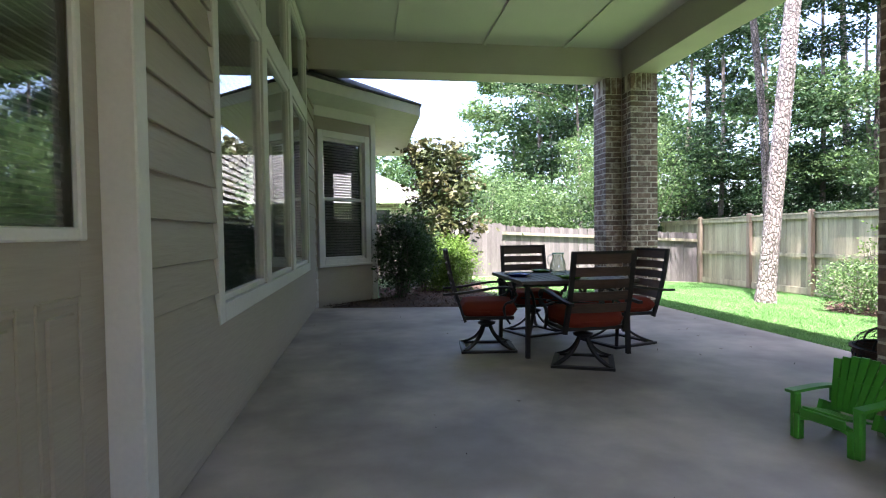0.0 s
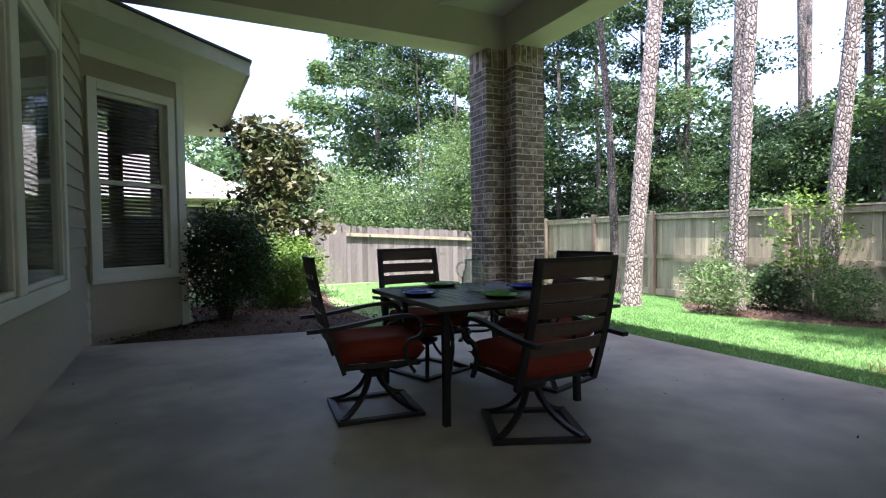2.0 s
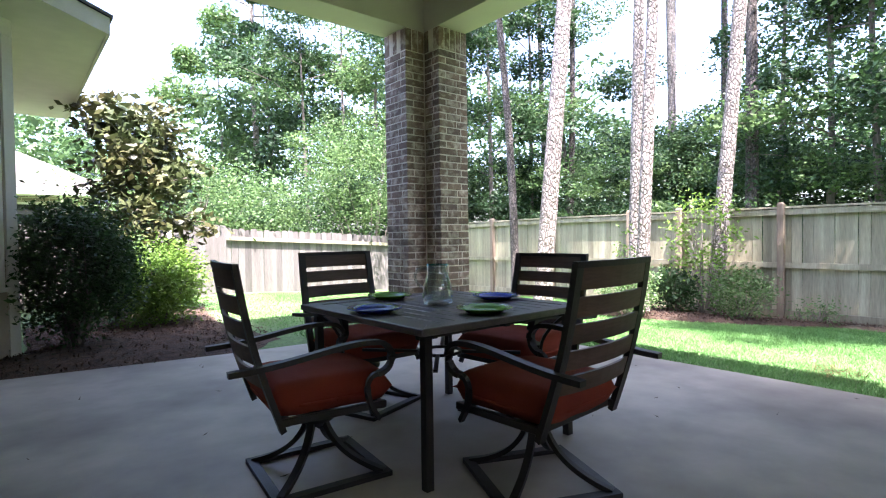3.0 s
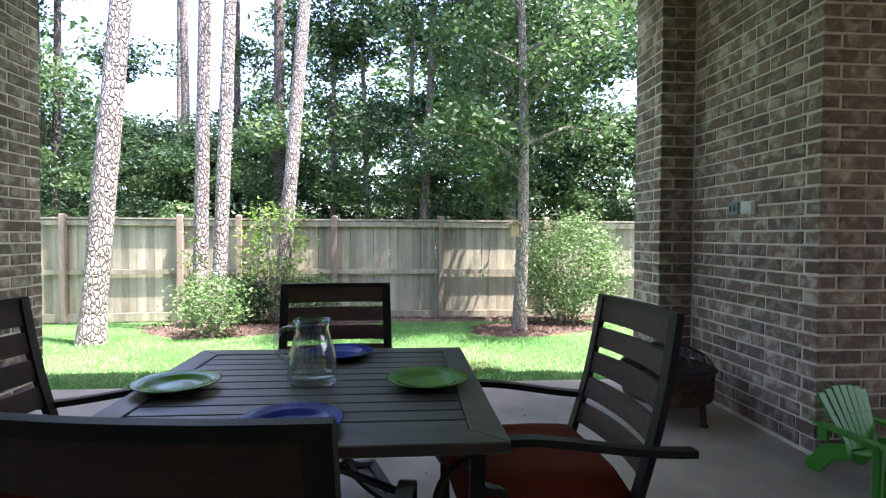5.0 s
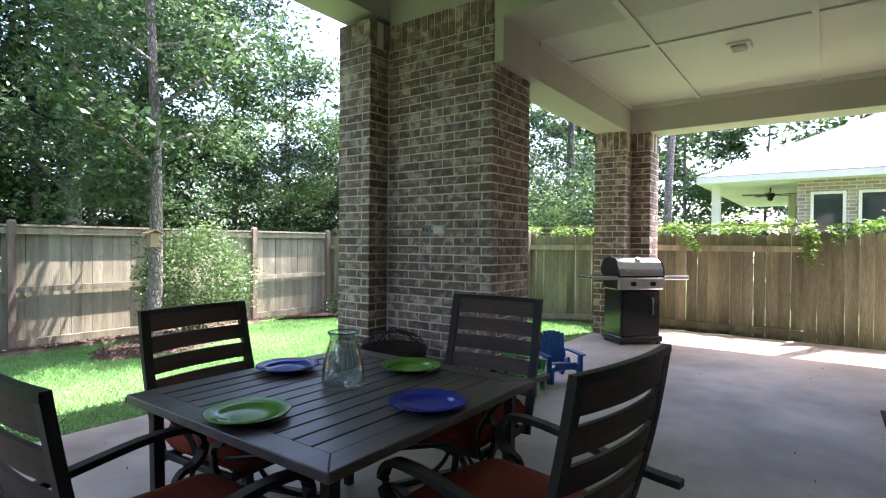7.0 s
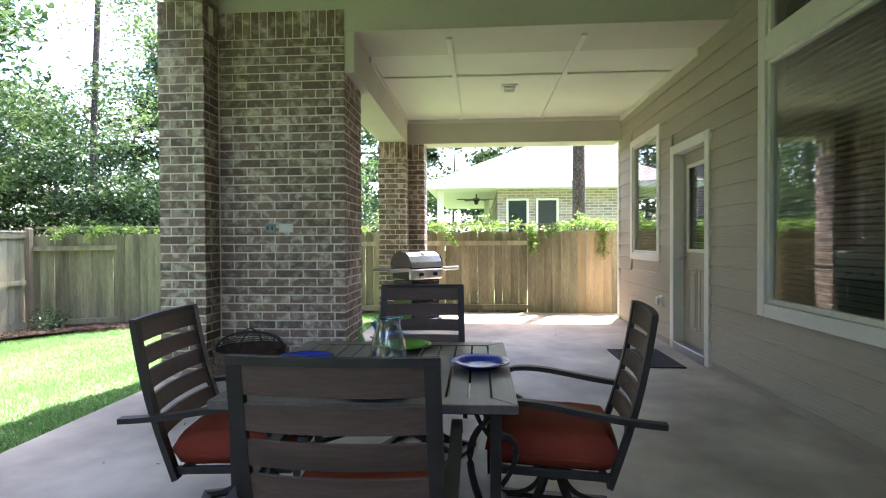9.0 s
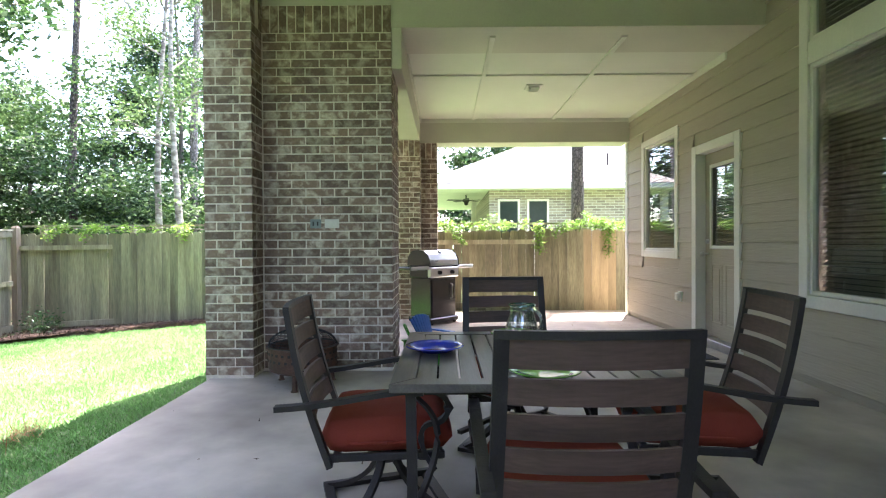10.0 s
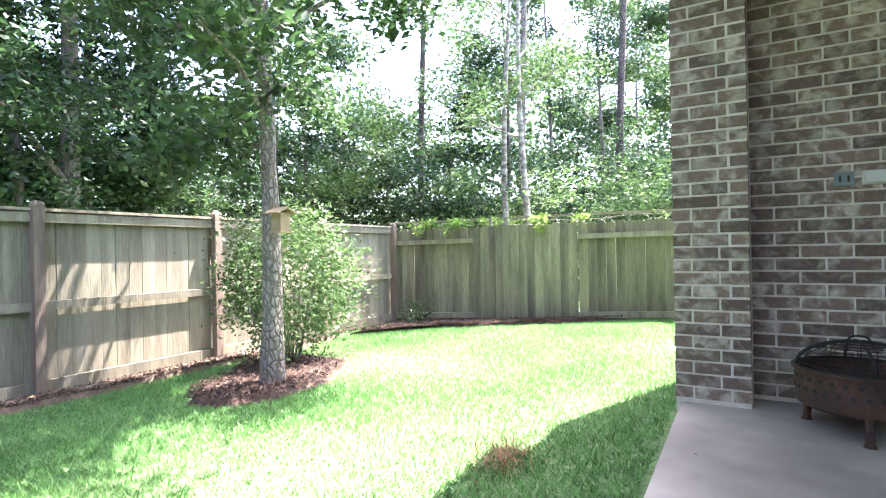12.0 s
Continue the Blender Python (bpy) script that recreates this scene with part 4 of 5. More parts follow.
YB = -2.95
fence_run("weathered grey-brown wooden board fence along the lawn's back", (10.45, YB), (10.45, 15.5), lambda s: -0.47 - 0.012 * max(0, s - 10), lambda s: 1.36 - 0.015 * max(0, s - 13), [0.06, 1.98, 3.92, 5.87, 7.79, 9.45, 10.45, 12.4, 14.3, 16.3], 1)
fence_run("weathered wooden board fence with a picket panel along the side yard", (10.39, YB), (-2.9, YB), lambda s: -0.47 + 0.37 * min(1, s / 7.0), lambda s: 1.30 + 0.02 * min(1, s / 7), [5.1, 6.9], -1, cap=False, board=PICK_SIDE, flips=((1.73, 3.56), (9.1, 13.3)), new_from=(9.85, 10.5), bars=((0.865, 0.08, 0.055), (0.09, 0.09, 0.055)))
fence_run("old silvered wooden board fence behind the magnolia", (-7.0, 13.5), (4.45, 13.5), lambda s: -0.45, lambda s: 1.28, [], -1, cap=False, flips=((0, 11.4),), board=PICK_OLD, bars=((0.88, 0.08, 0.04), (0.12, 0.08, 0.04)))
fence_run("old silvered wooden board fence with its rails showing", (4.45, 13.5), (10.4, 13.5), lambda s: -0.5 - 0.05 * s, lambda s: 1.22 - 0.05 * s, [], -1, cap=False, board=PICK_OLD, bars=((0.88, 0.08, 0.04), (0.14, 0.08, 0.04)))
# taller neighbour rail that carries the vine
bm = B()
sweep(bm, [(10.4, YB - 0.12, 1.45), (-2.9, YB - 0.12, 1.45)], 0.04, 0.035)
for k in range(9):
    box(bm, (10.0 - k * 1.6, YB - 0.16, -0.4), (10.08 - k * 1.6, YB - 0.08, 1.47))
tagged(part("vine_rail", bm, M_FENCE), "weathered wooden rail behind the fence carrying a vine", "rail")


# ---- plants ----
def leaves_mesh(name, pts, size, material, aspect=0.42, up=0.5, seed=1, droop=0.0):
    """One mesh of rhombic leaves at the points, randomly turned."""
    r = np.random.default_rng(seed)
    n = len(pts)
    d = r.normal(size=(n, 3))
    d[:, 2] = d[:, 2] * 0.6 - droop
    d /= np.linalg.norm(d, axis=1)[:, None]
    nn = r.normal(size=(n, 3)) * (1 - up) + np.array([0, 0, up])
    w = np.cross(d, nn)
    w /= np.maximum(np.linalg.norm(w, axis=1)[:, None], 1e-6)
    s = (np.asarray(size) * r.uniform(0.65, 1.3, n))[:, None]
    nrm = np.cross(w, d)
    V = np.stack([pts - d * s * 0.5, pts + w * s * aspect * 0.5 - nrm * s * 0.08, pts + d * s * 0.5, pts - w * s * aspect * 0.5 - nrm * s * 0.08], 1).reshape(-1, 3)
    me = bpy.data.meshes.new(name)
    me.vertices.add(4 * n)
    me.vertices.foreach_set("co", V.astype(np.float32).ravel())
    me.loops.add(4 * n)
    me.loops.foreach_set("vertex_index", np.arange(4 * n, dtype=np.int32))
    me.polygons.add(n)
    me.polygons.foreach_set("loop_start", np.arange(0, 4 * n, 4, dtype=np.int32))
    me.update(calc_edges=True)
    me.materials.append(material)
    return me


def clump_points(r, centers, radius, per, flat=0.8):
    c = np.repeat(centers, per, axis=0)
    o = r.normal(size=(len(c), 3)) * 0.5
    rad = np.repeat(np.asarray(radius) * np.ones(len(centers)), per)[:, None]
    o[:, 2] *= flat
    return c + o * rad


def pad_points(r, centers, radius, per):
    """Leaves on the domed upper skin of leaf pads, with ragged rims."""
    k = len(centers)
    c = np.repeat(centers, per, axis=0)
    rad = np.repeat(radius * r.uniform(0.6, 1.35, k), per)[:, None]
    v = r.normal(size=(len(c), 3))
    v /= np.linalg.norm(v, axis=1)[:, None]
    v *= (r.uniform(0.35, 1.0, len(c)) ** 0.45 * (1 + 0.13 * r.normal(size=len(c))))[:, None]
    v[:, 2] = np.where(v[:, 2] > 0, v[:, 2] * 0.62, v[:, 2] * 0.3)
    return c + v * rad


M_LEAF = leaf_mat("leaf_oak", (0.085, 0.15, 0.05), (0.035, 0.08, 0.028))
M_LEAF2 = leaf_mat("leaf_light", (0.13, 0.205, 0.07), (0.06, 0.125, 0.04), 0.45)
M_LEAFD = leaf_mat("leaf_dark", (0.05, 0.10, 0.036), (0.02, 0.05, 0.02), 0.3)
M_NEEDLE = leaf_mat("pine_needle", (0.085, 0.13, 0.065), (0.04, 0.075, 0.04), 0.3)
M_MAGN = leaf_mat("magnolia_leaf", (0.05, 0.09, 0.032), (0.10, 0.085, 0.035), 0.2, 0.35)
M_SHRUB = leaf_mat("shrub_leaf", (0.13, 0.215, 0.07), (0.075, 0.14, 0.045), 0.35)
M_LIME = leaf_mat("lime_leaf", (0.20, 0.32, 0.06), (0.11, 0.21, 0.035), 0.45)
M_DARKSH = leaf_mat("dark_shrub_leaf", (0.055, 0.115, 0.036), (0.028, 0.065, 0.02), 0.3)
M_BARK = mat("bark_grey", (0.22, 0.19, 0.16), 0.95, var=0.3, scale=5, fine=22, bump=0.8, stretch=(1.5, 1.5, 0.4), second=(0.10, 0.085, 0.07), depth=0.03)


def pine_bark(name, lite, dark):
    """Plated pine bark: scaly cells with deep dark cracks."""
    m = mat(name, lite, 0.95, var=0.2, scale=6, fine=40, bump=0.3)
    n, l = m.node_tree.nodes, m.node_tree.links
    bsdf = n["Principled BSDF"]
    tc, mp, vo = n.new("ShaderNodeTexCoord"), n.new("ShaderNodeMapping"), n.new("ShaderNodeTexVoronoi")
    mp.inputs["Scale"].default_value = (22, 22, 10)
    no = n.new("ShaderNodeTexNoise")
    no.inputs["Scale"].default_value = 9
    ad = n.new("ShaderNodeVectorMath")
    ad.operation = "MULTIPLY_ADD"
    ad.inputs[1].default_value = (0.06, 0.06, 0.06)
    l.new(tc.outputs["Object"], no.inputs["Vector"])
    l.new(no.outputs["Color"], ad.inputs[0])
    l.new(tc.outputs["Object"], ad.inputs[2])
    l.new(ad.outputs[0], mp.inputs["Vector"])
    vo.feature = "DISTANCE_TO_EDGE"
    vo.inputs["Scale"].default_value = 1.0
    l.new(mp.outputs[0], vo.inputs["Vector"])
    mr = n.new("ShaderNodeMapRange")
    mr.inputs[1].default_value, mr.inputs[2].default_value = 0.0, 0.2
    l.new(vo.outputs["Distance"], mr.inputs[0])
    mx = n.new("ShaderNodeMix")
    mx.data_type = "RGBA"
    mx.inputs[6].default_value = (*dark, 1)
    l.new(bsdf.inputs["Base Color"].links[0].from_socket, mx.inputs[7])
    l.new(mr.outputs[0], mx.inputs[0])
    l.new(mx.outputs[2], bsdf.inputs["Base Color"])
    bp = n.new("ShaderNodeBump")
    bp.inputs["Strength"].default_value, bp.inputs["Distance"].default_value = 0.9, 0.02
    l.new(mr.outputs[0], bp.inputs["Height"])
    l.new(bsdf.inputs["Normal"].links[0].from_socket, bp.inputs["Normal"])
    l.new(bp.outputs[0], bsdf.inputs["Normal"])
    return m


M_PINE = pine_bark("pine_bark", (0.35, 0.305, 0.27), (0.095, 0.078, 0.066))
M_PINED = pine_bark("pine_bark_dark", (0.15, 0.125, 0.11), (0.04, 0.032, 0.028))


def trunk_mesh(bm, pts, radii, n=14, rough=0.06, seed=0.0):
    """A tapered trunk or limb along points, with an uneven skin."""
    rings = []
    for i, p in enumerate(pts):
        p = Vector(p)
        dd = (Vector(pts[min(i + 1, len(pts) - 1)]) - Vector(pts[max(i - 1, 0)])).normalized()
        a = dd.cross(Vector((0.3, 1, 0.2))).normalized()
        b = dd.cross(a).normalized()
        ring = []
        for k in range(n):
            t = 2 * math.pi * k / n
            rr = radii[i] * (1 + rough * noise.noise((math.cos(t) * 2 + seed, math.sin(t) * 2, p.z * 3)))
            ring.append(bm.verts.new(p + (a * math.cos(t) + b * math.sin(t)) * rr))
        rings.append(ring)
    for r0, r1 in zip(rings, rings[1:]):
        for k in range(n):
            bm.faces.new((r0[k], r0[(k + 1) % n], r1[(k + 1) % n], r1[k]))
    bm.faces.new(rings[-1])
    return bm


def pine(x, y, h, r, lean=(0, 0), label="tall pine with pale plated bark", bark=None, crown=0.62, z0=None, seed=1, curve=0.0, tufts=170, near=True):
    z0 = lawn_z(x, y) if z0 is None else z0
    t = thing("pine_tree", label, "tree", at=pose(x, y, z0))
    rr = np.random.default_rng(seed)
    n = 60 if near else 16

    def axis(s):
        return Vector((lean[0] * h * s + curve * math.sin(s * 9) , lean[1] * h * s + 0.5 * curve * math.sin(s * 7 + 1), h * s))
    pts = [axis(k / n) - Vector((0, 0, 0.12 if k == 0 else 0)) for k in range(n + 1)]
    rad = [max(0.03, r * (1 - 0.72 * k / n) + (0.35 * r * math.exp(-k / n * h / 0.12))) for k in range(n + 1)]
    part("trunk", trunk_mesh(B(), pts, rad, 18 if near else 10, 0.09, seed), bark or M_PINE, t, smooth=True)
    bm = B()
    cs = []
    for k in range(22):
        s = crown + (1 - crown) * (k + rr.uniform(0, 1)) / 22
        a = rr.uniform(0, 6.28)
        ln = rr.uniform(1.2, 3.2) * (1.15 - (s - crown) / (1 - crown) * 0.8)
        p0 = axis(s)
        p1 = p0 + Vector((math.cos(a) * ln, math.sin(a) * ln, rr.uniform(-0.1, 0.9)))
        trunk_mesh(bm, [p0, p0.lerp(p1, 0.5) + Vector((0, 0, 0.12)), p1], [0.05, 0.035, 0.012], 5, 0)
        for q in range(tufts // 22):
            cs.append(tuple(p0.lerp(p1, rr.uniform(0.45, 1.08)) + Vector(rr.normal(0, 0.18, 3))))
    part("branchwork", bm, bark or M_PINE, t)["kind"] = "stuff"
    P = clump_points(rr, np.array(cs), 0.30, 42, 0.7)
    part_ob = new("crown", leaves_mesh("crown", P, 0.26, M_NEEDLE, 0.07, 0.3, seed))
    part_ob.parent = t
    return t


def broad_tree(x, y, h, spread, base, nclump, per, leaf, material, z0=None, seed=1, r=0.12, label="leafy broadleaf tree with a dense green crown", bark=None, clump=0.62, lean=(0.0, 0.0), name="broadleaf_tree", pads=False):
    """A tapered trunk, limbs and a crown of leaf clumps between height base and h."""
    z0 = lawn_z(x, y) if z0 is None else z0
    t = thing(name, label, "tree", at=pose(x, y, z0))
    rr = np.random.default_rng(seed)
    n = 14

    def axis(s):
        return Vector((lean[0] * h * s + 0.12 * math.sin(s * 5 + seed), lean[1] * h * s + 0.12 * math.sin(s * 4 + 2 * seed) - 0.12 * math.sin(2 * seed), h * s))
    bk = bark or M_BARK
    pts = [axis(k / n * 0.92) - Vector((0, 0, 0.1 if k == 0 else 0)) for k in range(n + 1)]
    part("trunk", trunk_mesh(B(), pts, [max(0.015, r * (1 - 0.85 * k / n) + (0.3 * r if k == 0 else 0)) for k in range(n + 1)], 12, 0.1, seed), bk, t, smooth=True)
    bm = B()
    cs = []
    nl = max(8, nclump // 9)
    for k in range(nl):
        s = base / h + (0.93 - base / h) * (k + rr.uniform(0, 0.9)) / nl
        u = (s - base / h) / (1 - base / h)
        a = k * 2.4 + rr.uniform(-0.5, 0.5)
        ln = spread * (0.35 + 0.75 * math.sin(math.pi * min(0.95, 0.22 + 0.75 * u))) * rr.uniform(0.7, 1.1)
        p0 = axis(s * 0.95)
        p1 = p0 + Vector((math.cos(a) * ln, math.sin(a) * ln, ln * rr.uniform(0.05, 0.5)))
        mid = p0.lerp(p1, 0.5) + Vector((0, 0, 0.1 * ln))
        trunk_mesh(bm, [p0, mid, p1], [r * 0.35 * (1.1 - u), r * 0.2, 0.008], 5, 0)
        for q in range(nclump // nl):
            w = rr.uniform(0.3, 1.05)
            cs.append(tuple((p0.lerp(mid, w * 2) if w < 0.5 else mid.lerp(p1, w * 2 - 1)) + Vector(rr.normal(0, 0.13 * spread, 3))))
    part("branchwork", bm, bk, t)["kind"] = "stuff"
    P = pad_points(rr, np.array(cs), clump, per) if pads else clump_points(rr, np.array(cs), clump, per, 0.6)
    c = new("crown", leaves_mesh("crown", P, leaf, material, 0.5, 0.45, seed))
    c.parent = t
    return t


def shrub(x, y, w, h, n, leaf, material, label, seed=1, z0=None, stems=9, aspect=0.45, lift=0.12, name="shrub"):
    z0 = lawn_z(x, y) if z0 is None else z0
    t = thing(name, label, "shrub", at=pose(x, y, z0))
    rr = np.random.default_rng(seed)
    bm = B()
    cs = []
    for k in range(stems):
        a, q = rr.uniform(0, 6.28), rr.uniform(0.2, 1.0)
        p1 = Vector((math.cos(a) * w / 2 * q, math.sin(a) * w / 2 * q, h * (1 - 0.35 * q * q) * rr.uniform(0.75, 1.0)))
        p0 = Vector((p1.x * 0.12, p1.y * 0.12, -0.05))
        mid = p0.lerp(p1, 0.5) + Vector(rr.normal(0, 0.04, 3))
        trunk_mesh(bm, [p0, mid, p1], [0.014, 0.009, 0.003], 5, 0)
    part("branchwork", bm, M_BARK, t)["kind"] = "stuff"
    k = 0
    while len(cs) < max(14, n // 40):
        v = rr.normal(size=3)
        v /= np.linalg.norm(v)
        q = rr.uniform(0.35, 1.0) ** 0.5 * (1 + 0.22 * noise.noise((v[0] * 1.7 + seed, v[1] * 1.7, v[2] * 1.7)))
        p = np.array([v[0] * w / 2 * q, v[1] * w / 2 * q, h * lift + (h * (1 - lift)) * (0.5 + 0.5 * v[2] * q)])
        cs.append(p)
    P = clump_points(rr, np.array(cs), 0.13 + 0.09 * w, n // len(cs), 0.9)
    P[:, 2] = np.maximum(P[:, 2], 0.02)
    c = new("foliage", leaves_mesh("foliage", P, leaf, material, aspect, 0.4, seed))
    c.parent = t
    return t


# pines in the yard
pine(7.65, 7.48, 20, 0.145, (0.035, -0.075), seed=3, label="tall pine with pale scaly bark leaning over the lawn")
pine(9.35, 6.80, 21, 0.115, (0.005, -0.02), seed=4, label="slim tall pine with pale scaly bark, one of a pair")
pine(8.75, 6.33, 20, 0.105, (0.01, -0.04), seed=5, label="slim tall pine with pale scaly bark, one of a pair")
pine(10.0, 5.72, 21, 0.125, (0.02, -0.075), seed=6, label="tall pine with climbing shoots at its foot")
pine(9.95, 10.1, 17, 0.10, (-0.05, 0.03), seed=7, label="thin crooked pine with dark bark", bark=M_PINED, curve=0.12)
# pines beyond the fences
for k, (x, y, h, r, lx, ly, dark) in enumerate(((14.2, 6.6, 20, 0.16, 0.0, 0.01, 1), (13.6, 3.1, 17, 0.11, 0.02, -0.03, 1), (15.5, 12.8, 19, 0.12, 0.01, -0.02, 1), (16.5, 14.6, 19, 0.13, 0, 0.02, 0),
                                                (13.5, 17.5, 18, 0.12, 0, 0, 0), (9.6, 25.5, 19, 0.17, 0.0, 0.0, 0), (18, 8.8, 22, 0.13, 0, 0, 1), (19, 11, 22, 0.14, 0.02, 0, 0),
                                                (17, 9.9, 22, 0.15, 0.01, 0.02, 0), (16.2, -1.6, 20, 0.13, 0, 0, 1), (12.5, -7.5, 19, 0.11, 0, 0.01, 1), (9.8, -8.5, 19, 0.12, 0.01, 0, 0),
                                                (7.6, -10.5, 20, 0.13, 0, 0, 1), (5.2, -12.5, 20, 0.14, -0.03, 0.02, 0))):
    pine(x, y, h, r, (lx, ly), "tall pine standing beyond the fence", M_PINED if dark else M_PINE, 0.6, -0.5, 20 + k, 0.1, 150, near=False)
pine(0.14, -4.7, 19, 0.14, (0.0, 0.0), "straight pine beyond the side fence", M_PINED, 0.7, -0.2, 41)

# tree with the bird feeder
broad_tree(8.46, 1.94, 9.5, 1.9, 2.3, 220, 125, 0.105, M_LEAF, seed=11, r=0.098, bark=pine_bark("sweetgum_bark", (0.35, 0.305, 0.25), (0.17, 0.145, 0.115)), label="slim young sweetgum with a pale trunk on the lawn", clump=0.42, lean=(0.0, 0.012))
bf = thing("bird_feeder", "small wooden bird feeder hung beside the tree", "bird feeder", at=pose(8.03, 2.09, 1.10))
M_FEED = mat("feeder_wood", (0.36, 0.27, 0.15), 0.8, var=0.1, stretch=(1, 1, 0.3))
part("house", box(B(), (-0.055, -0.055, 0), (0.055, 0.055, 0.16), 0.004), M_FEED, bf)
bm = B()
for s in (-1, 1):
    obox(bm, pose(0, s * 0.05, 0.18, s * -25, 0, 0), (0.17, 0.13, 0.012))
part("roof", bm, M_FEED, bf)
part("perch", box(B(), (-0.08, -0.08, -0.012), (0.08, 0.08, 0.0), 0.003), M_FEED, bf)
bm = B()
rod(bm, (0, 0, 0.19), (0.02, 0.02, 0.62), 0.004, n=6)
rod(bm, (0.02, 0.02, 0.62), (0.0, 0.0, 1.25), 0.004, n=6)
rod(bm, (0.0, 0.0, 1.25), (0.43, -0.15, 1.22), 0.014, 0.02, n=8)
part("hanger", bm, M_METAL, bf)

# woods beyond the fences: bearing (degrees from +x), distance, height, spread
WOODS = ((86, 34, 8, 3), (79, 31, 8, 3), (73, 26, 13, 3), (68, 22, 14, 3), (64, 19, 12, 2.6), (59, 20, 15, 3), (55, 17.5, 13, 2.8), (50, 16, 12, 2.6), (46, 16, 14, 2.8), (41, 15.5, 13, 2.8), (37, 17, 14, 2.8),
         (32.5, 17, 10, 2.3), (28, 20, 6, 2.4), (24, 19, 5.5, 2.4), (20, 17, 5.2, 2.2), (15.5, 17, 6, 2.2), (11, 16, 13, 2.7), (6.5, 14.5, 14, 2.8), (2, 14, 13, 2.8), (-2.5, 13.5, 14, 2.8), (-7, 14, 8.5, 2.5), (-11.5, 13.5, 13, 2.6),
         (-16, 14, 13, 2.6), (-20, 15, 10, 2.4), (-25, 17, 6, 2.2), (-29, 16, 10, 2.3), (-34, 16, 8, 2.4), (-39, 17, 6, 2.3), (-44, 18, 6.5, 2.0), (-49, 17, 6.5, 2.2), (-55, 16, 11, 2.5), (-61, 18, 13, 2.6), (-67, 19, 12, 2.6),
         (-73, 24, 14, 3), (-79, 28, 15, 3.2), (-86, 32, 15, 3.2), (-94, 32, 14, 3.2), (-102, 30, 14, 3))
for k, (deg, dist, h, sp) in enumerate(WOODS):
    a = math.radians(deg)
    far = dist > 21
    m = (M_LEAF, M_LEAFD, M_LEAF2, M_LEAFD)[k % 4]
    broad_tree(1.5 + dist * math.cos(a), 4 + dist * math.sin(a), h, sp, 1.5, 46 if h > 9 else 26, 330, 0.135 if not far else 0.22, m, -0.7, 60 + k, 0.10, ("tall leafy broadleaf tree in the woods behind the fence", "dark-leaved broadleaf tree in the woods behind the fence", "light green broadleaf tree in the woods behind the fence", "dark-leaved broadleaf tree in the woods behind the fence")[k % 4], clump=0.85, pads=True)
broad_tree(14.3, 0.9, 12, 2.7, 1.3, 95, 420, 0.12, M_LEAFD, -0.6, 140, 0.2, "large dark-leaved oak close behind the back fence", clump=0.9, pads=True)
M_PALE = mat("pale_bark", (0.40, 0.37, 0.32), 0.9, var=0.3, scale=6, fine=20, bump=0.5, stretch=(1, 1, 2.2), second=(0.16, 0.14, 0.12), sharp=0.1)
for k, (x, y) in enumerate(((8.15, -4.2), (8.6, -4.5))):
    broad_tree(x, y, 9.5, 1.5, 3.6, 44, 60, 0.085, M_LEAF2, -0.4, 150 + k, 0.085, "slim tree with pale mottled bark behind the side fence", M_PALE, 0.5, (0.012 * k, -0.01))
# understorey
rr = np.random.default_rng(5)
cs = []
for k in range(720):
    a = math.radians(rr.uniform(-72, 80))
    dist = max(11.2 / max(0.25, math.cos(a)) if abs(a) < 0.7 else 0, rr.uniform(12, 17) if a > -0.75 else rr.uniform(10.5, 16))
    dist += rr.uniform(0, 3.5)
    hh = 3.4 + 1.6 * noise.noise((a * 6, 0.3, 2))
    cs.append((1.5 + dist * math.cos(a), 4 + dist * math.sin(a), -0.4 + rr.uniform(0, 1) ** 0.8 * hh))
cs = np.array([c for c in cs if not (c[0] < 10.8 and -3.2 < c[1] < 13.8)])
for nm, sel, m in (("undergrowth", cs[::2], M_LEAF2), ("undergrowth_dark", cs[1::2], M_LEAFD)):
    P = pad_points(rr, sel, 0.85, 360)
    P = P[(P[:, 0] > 10.75) | (P[:, 1] < -3.3) | (P[:, 1] > 13.8)]
    tagged(new(nm, leaves_mesh(nm, P, 0.11, m, 0.5, 0.45, 77)), "dense leafy undergrowth of the woods beyond the fence", "undergrowth", kind="stuff")

# deep woods closing the view
cs = []
for k in range(900):
    deg = rr.uniform(-112, 92)
    gap = min(abs(deg - g) for g in (25, 18, -24, -37, -51, 78, 85))
    top = 3.5 + min(6.5, 0.9 * gap) + 2.0 * noise.noise((deg * 0.3, 1.7, 0))
    dist = rr.uniform(21, 30) if deg > -66 else rr.uniform(26, 34)
    a = math.radians(deg)
    cs.append((1.5 + dist * math.cos(a), 4 + dist * math.sin(a), -0.8 + rr.uniform(0, 1) * top))
P = pad_points(rr, np.array(cs), 1.5, 130)
tagged(new("far_woods", leaves_mesh("far_woods", P, 0.30, M_LEAF, 0.55, 0.45, 78)), "deep green woods beyond the fences", "woods", kind="stuff")

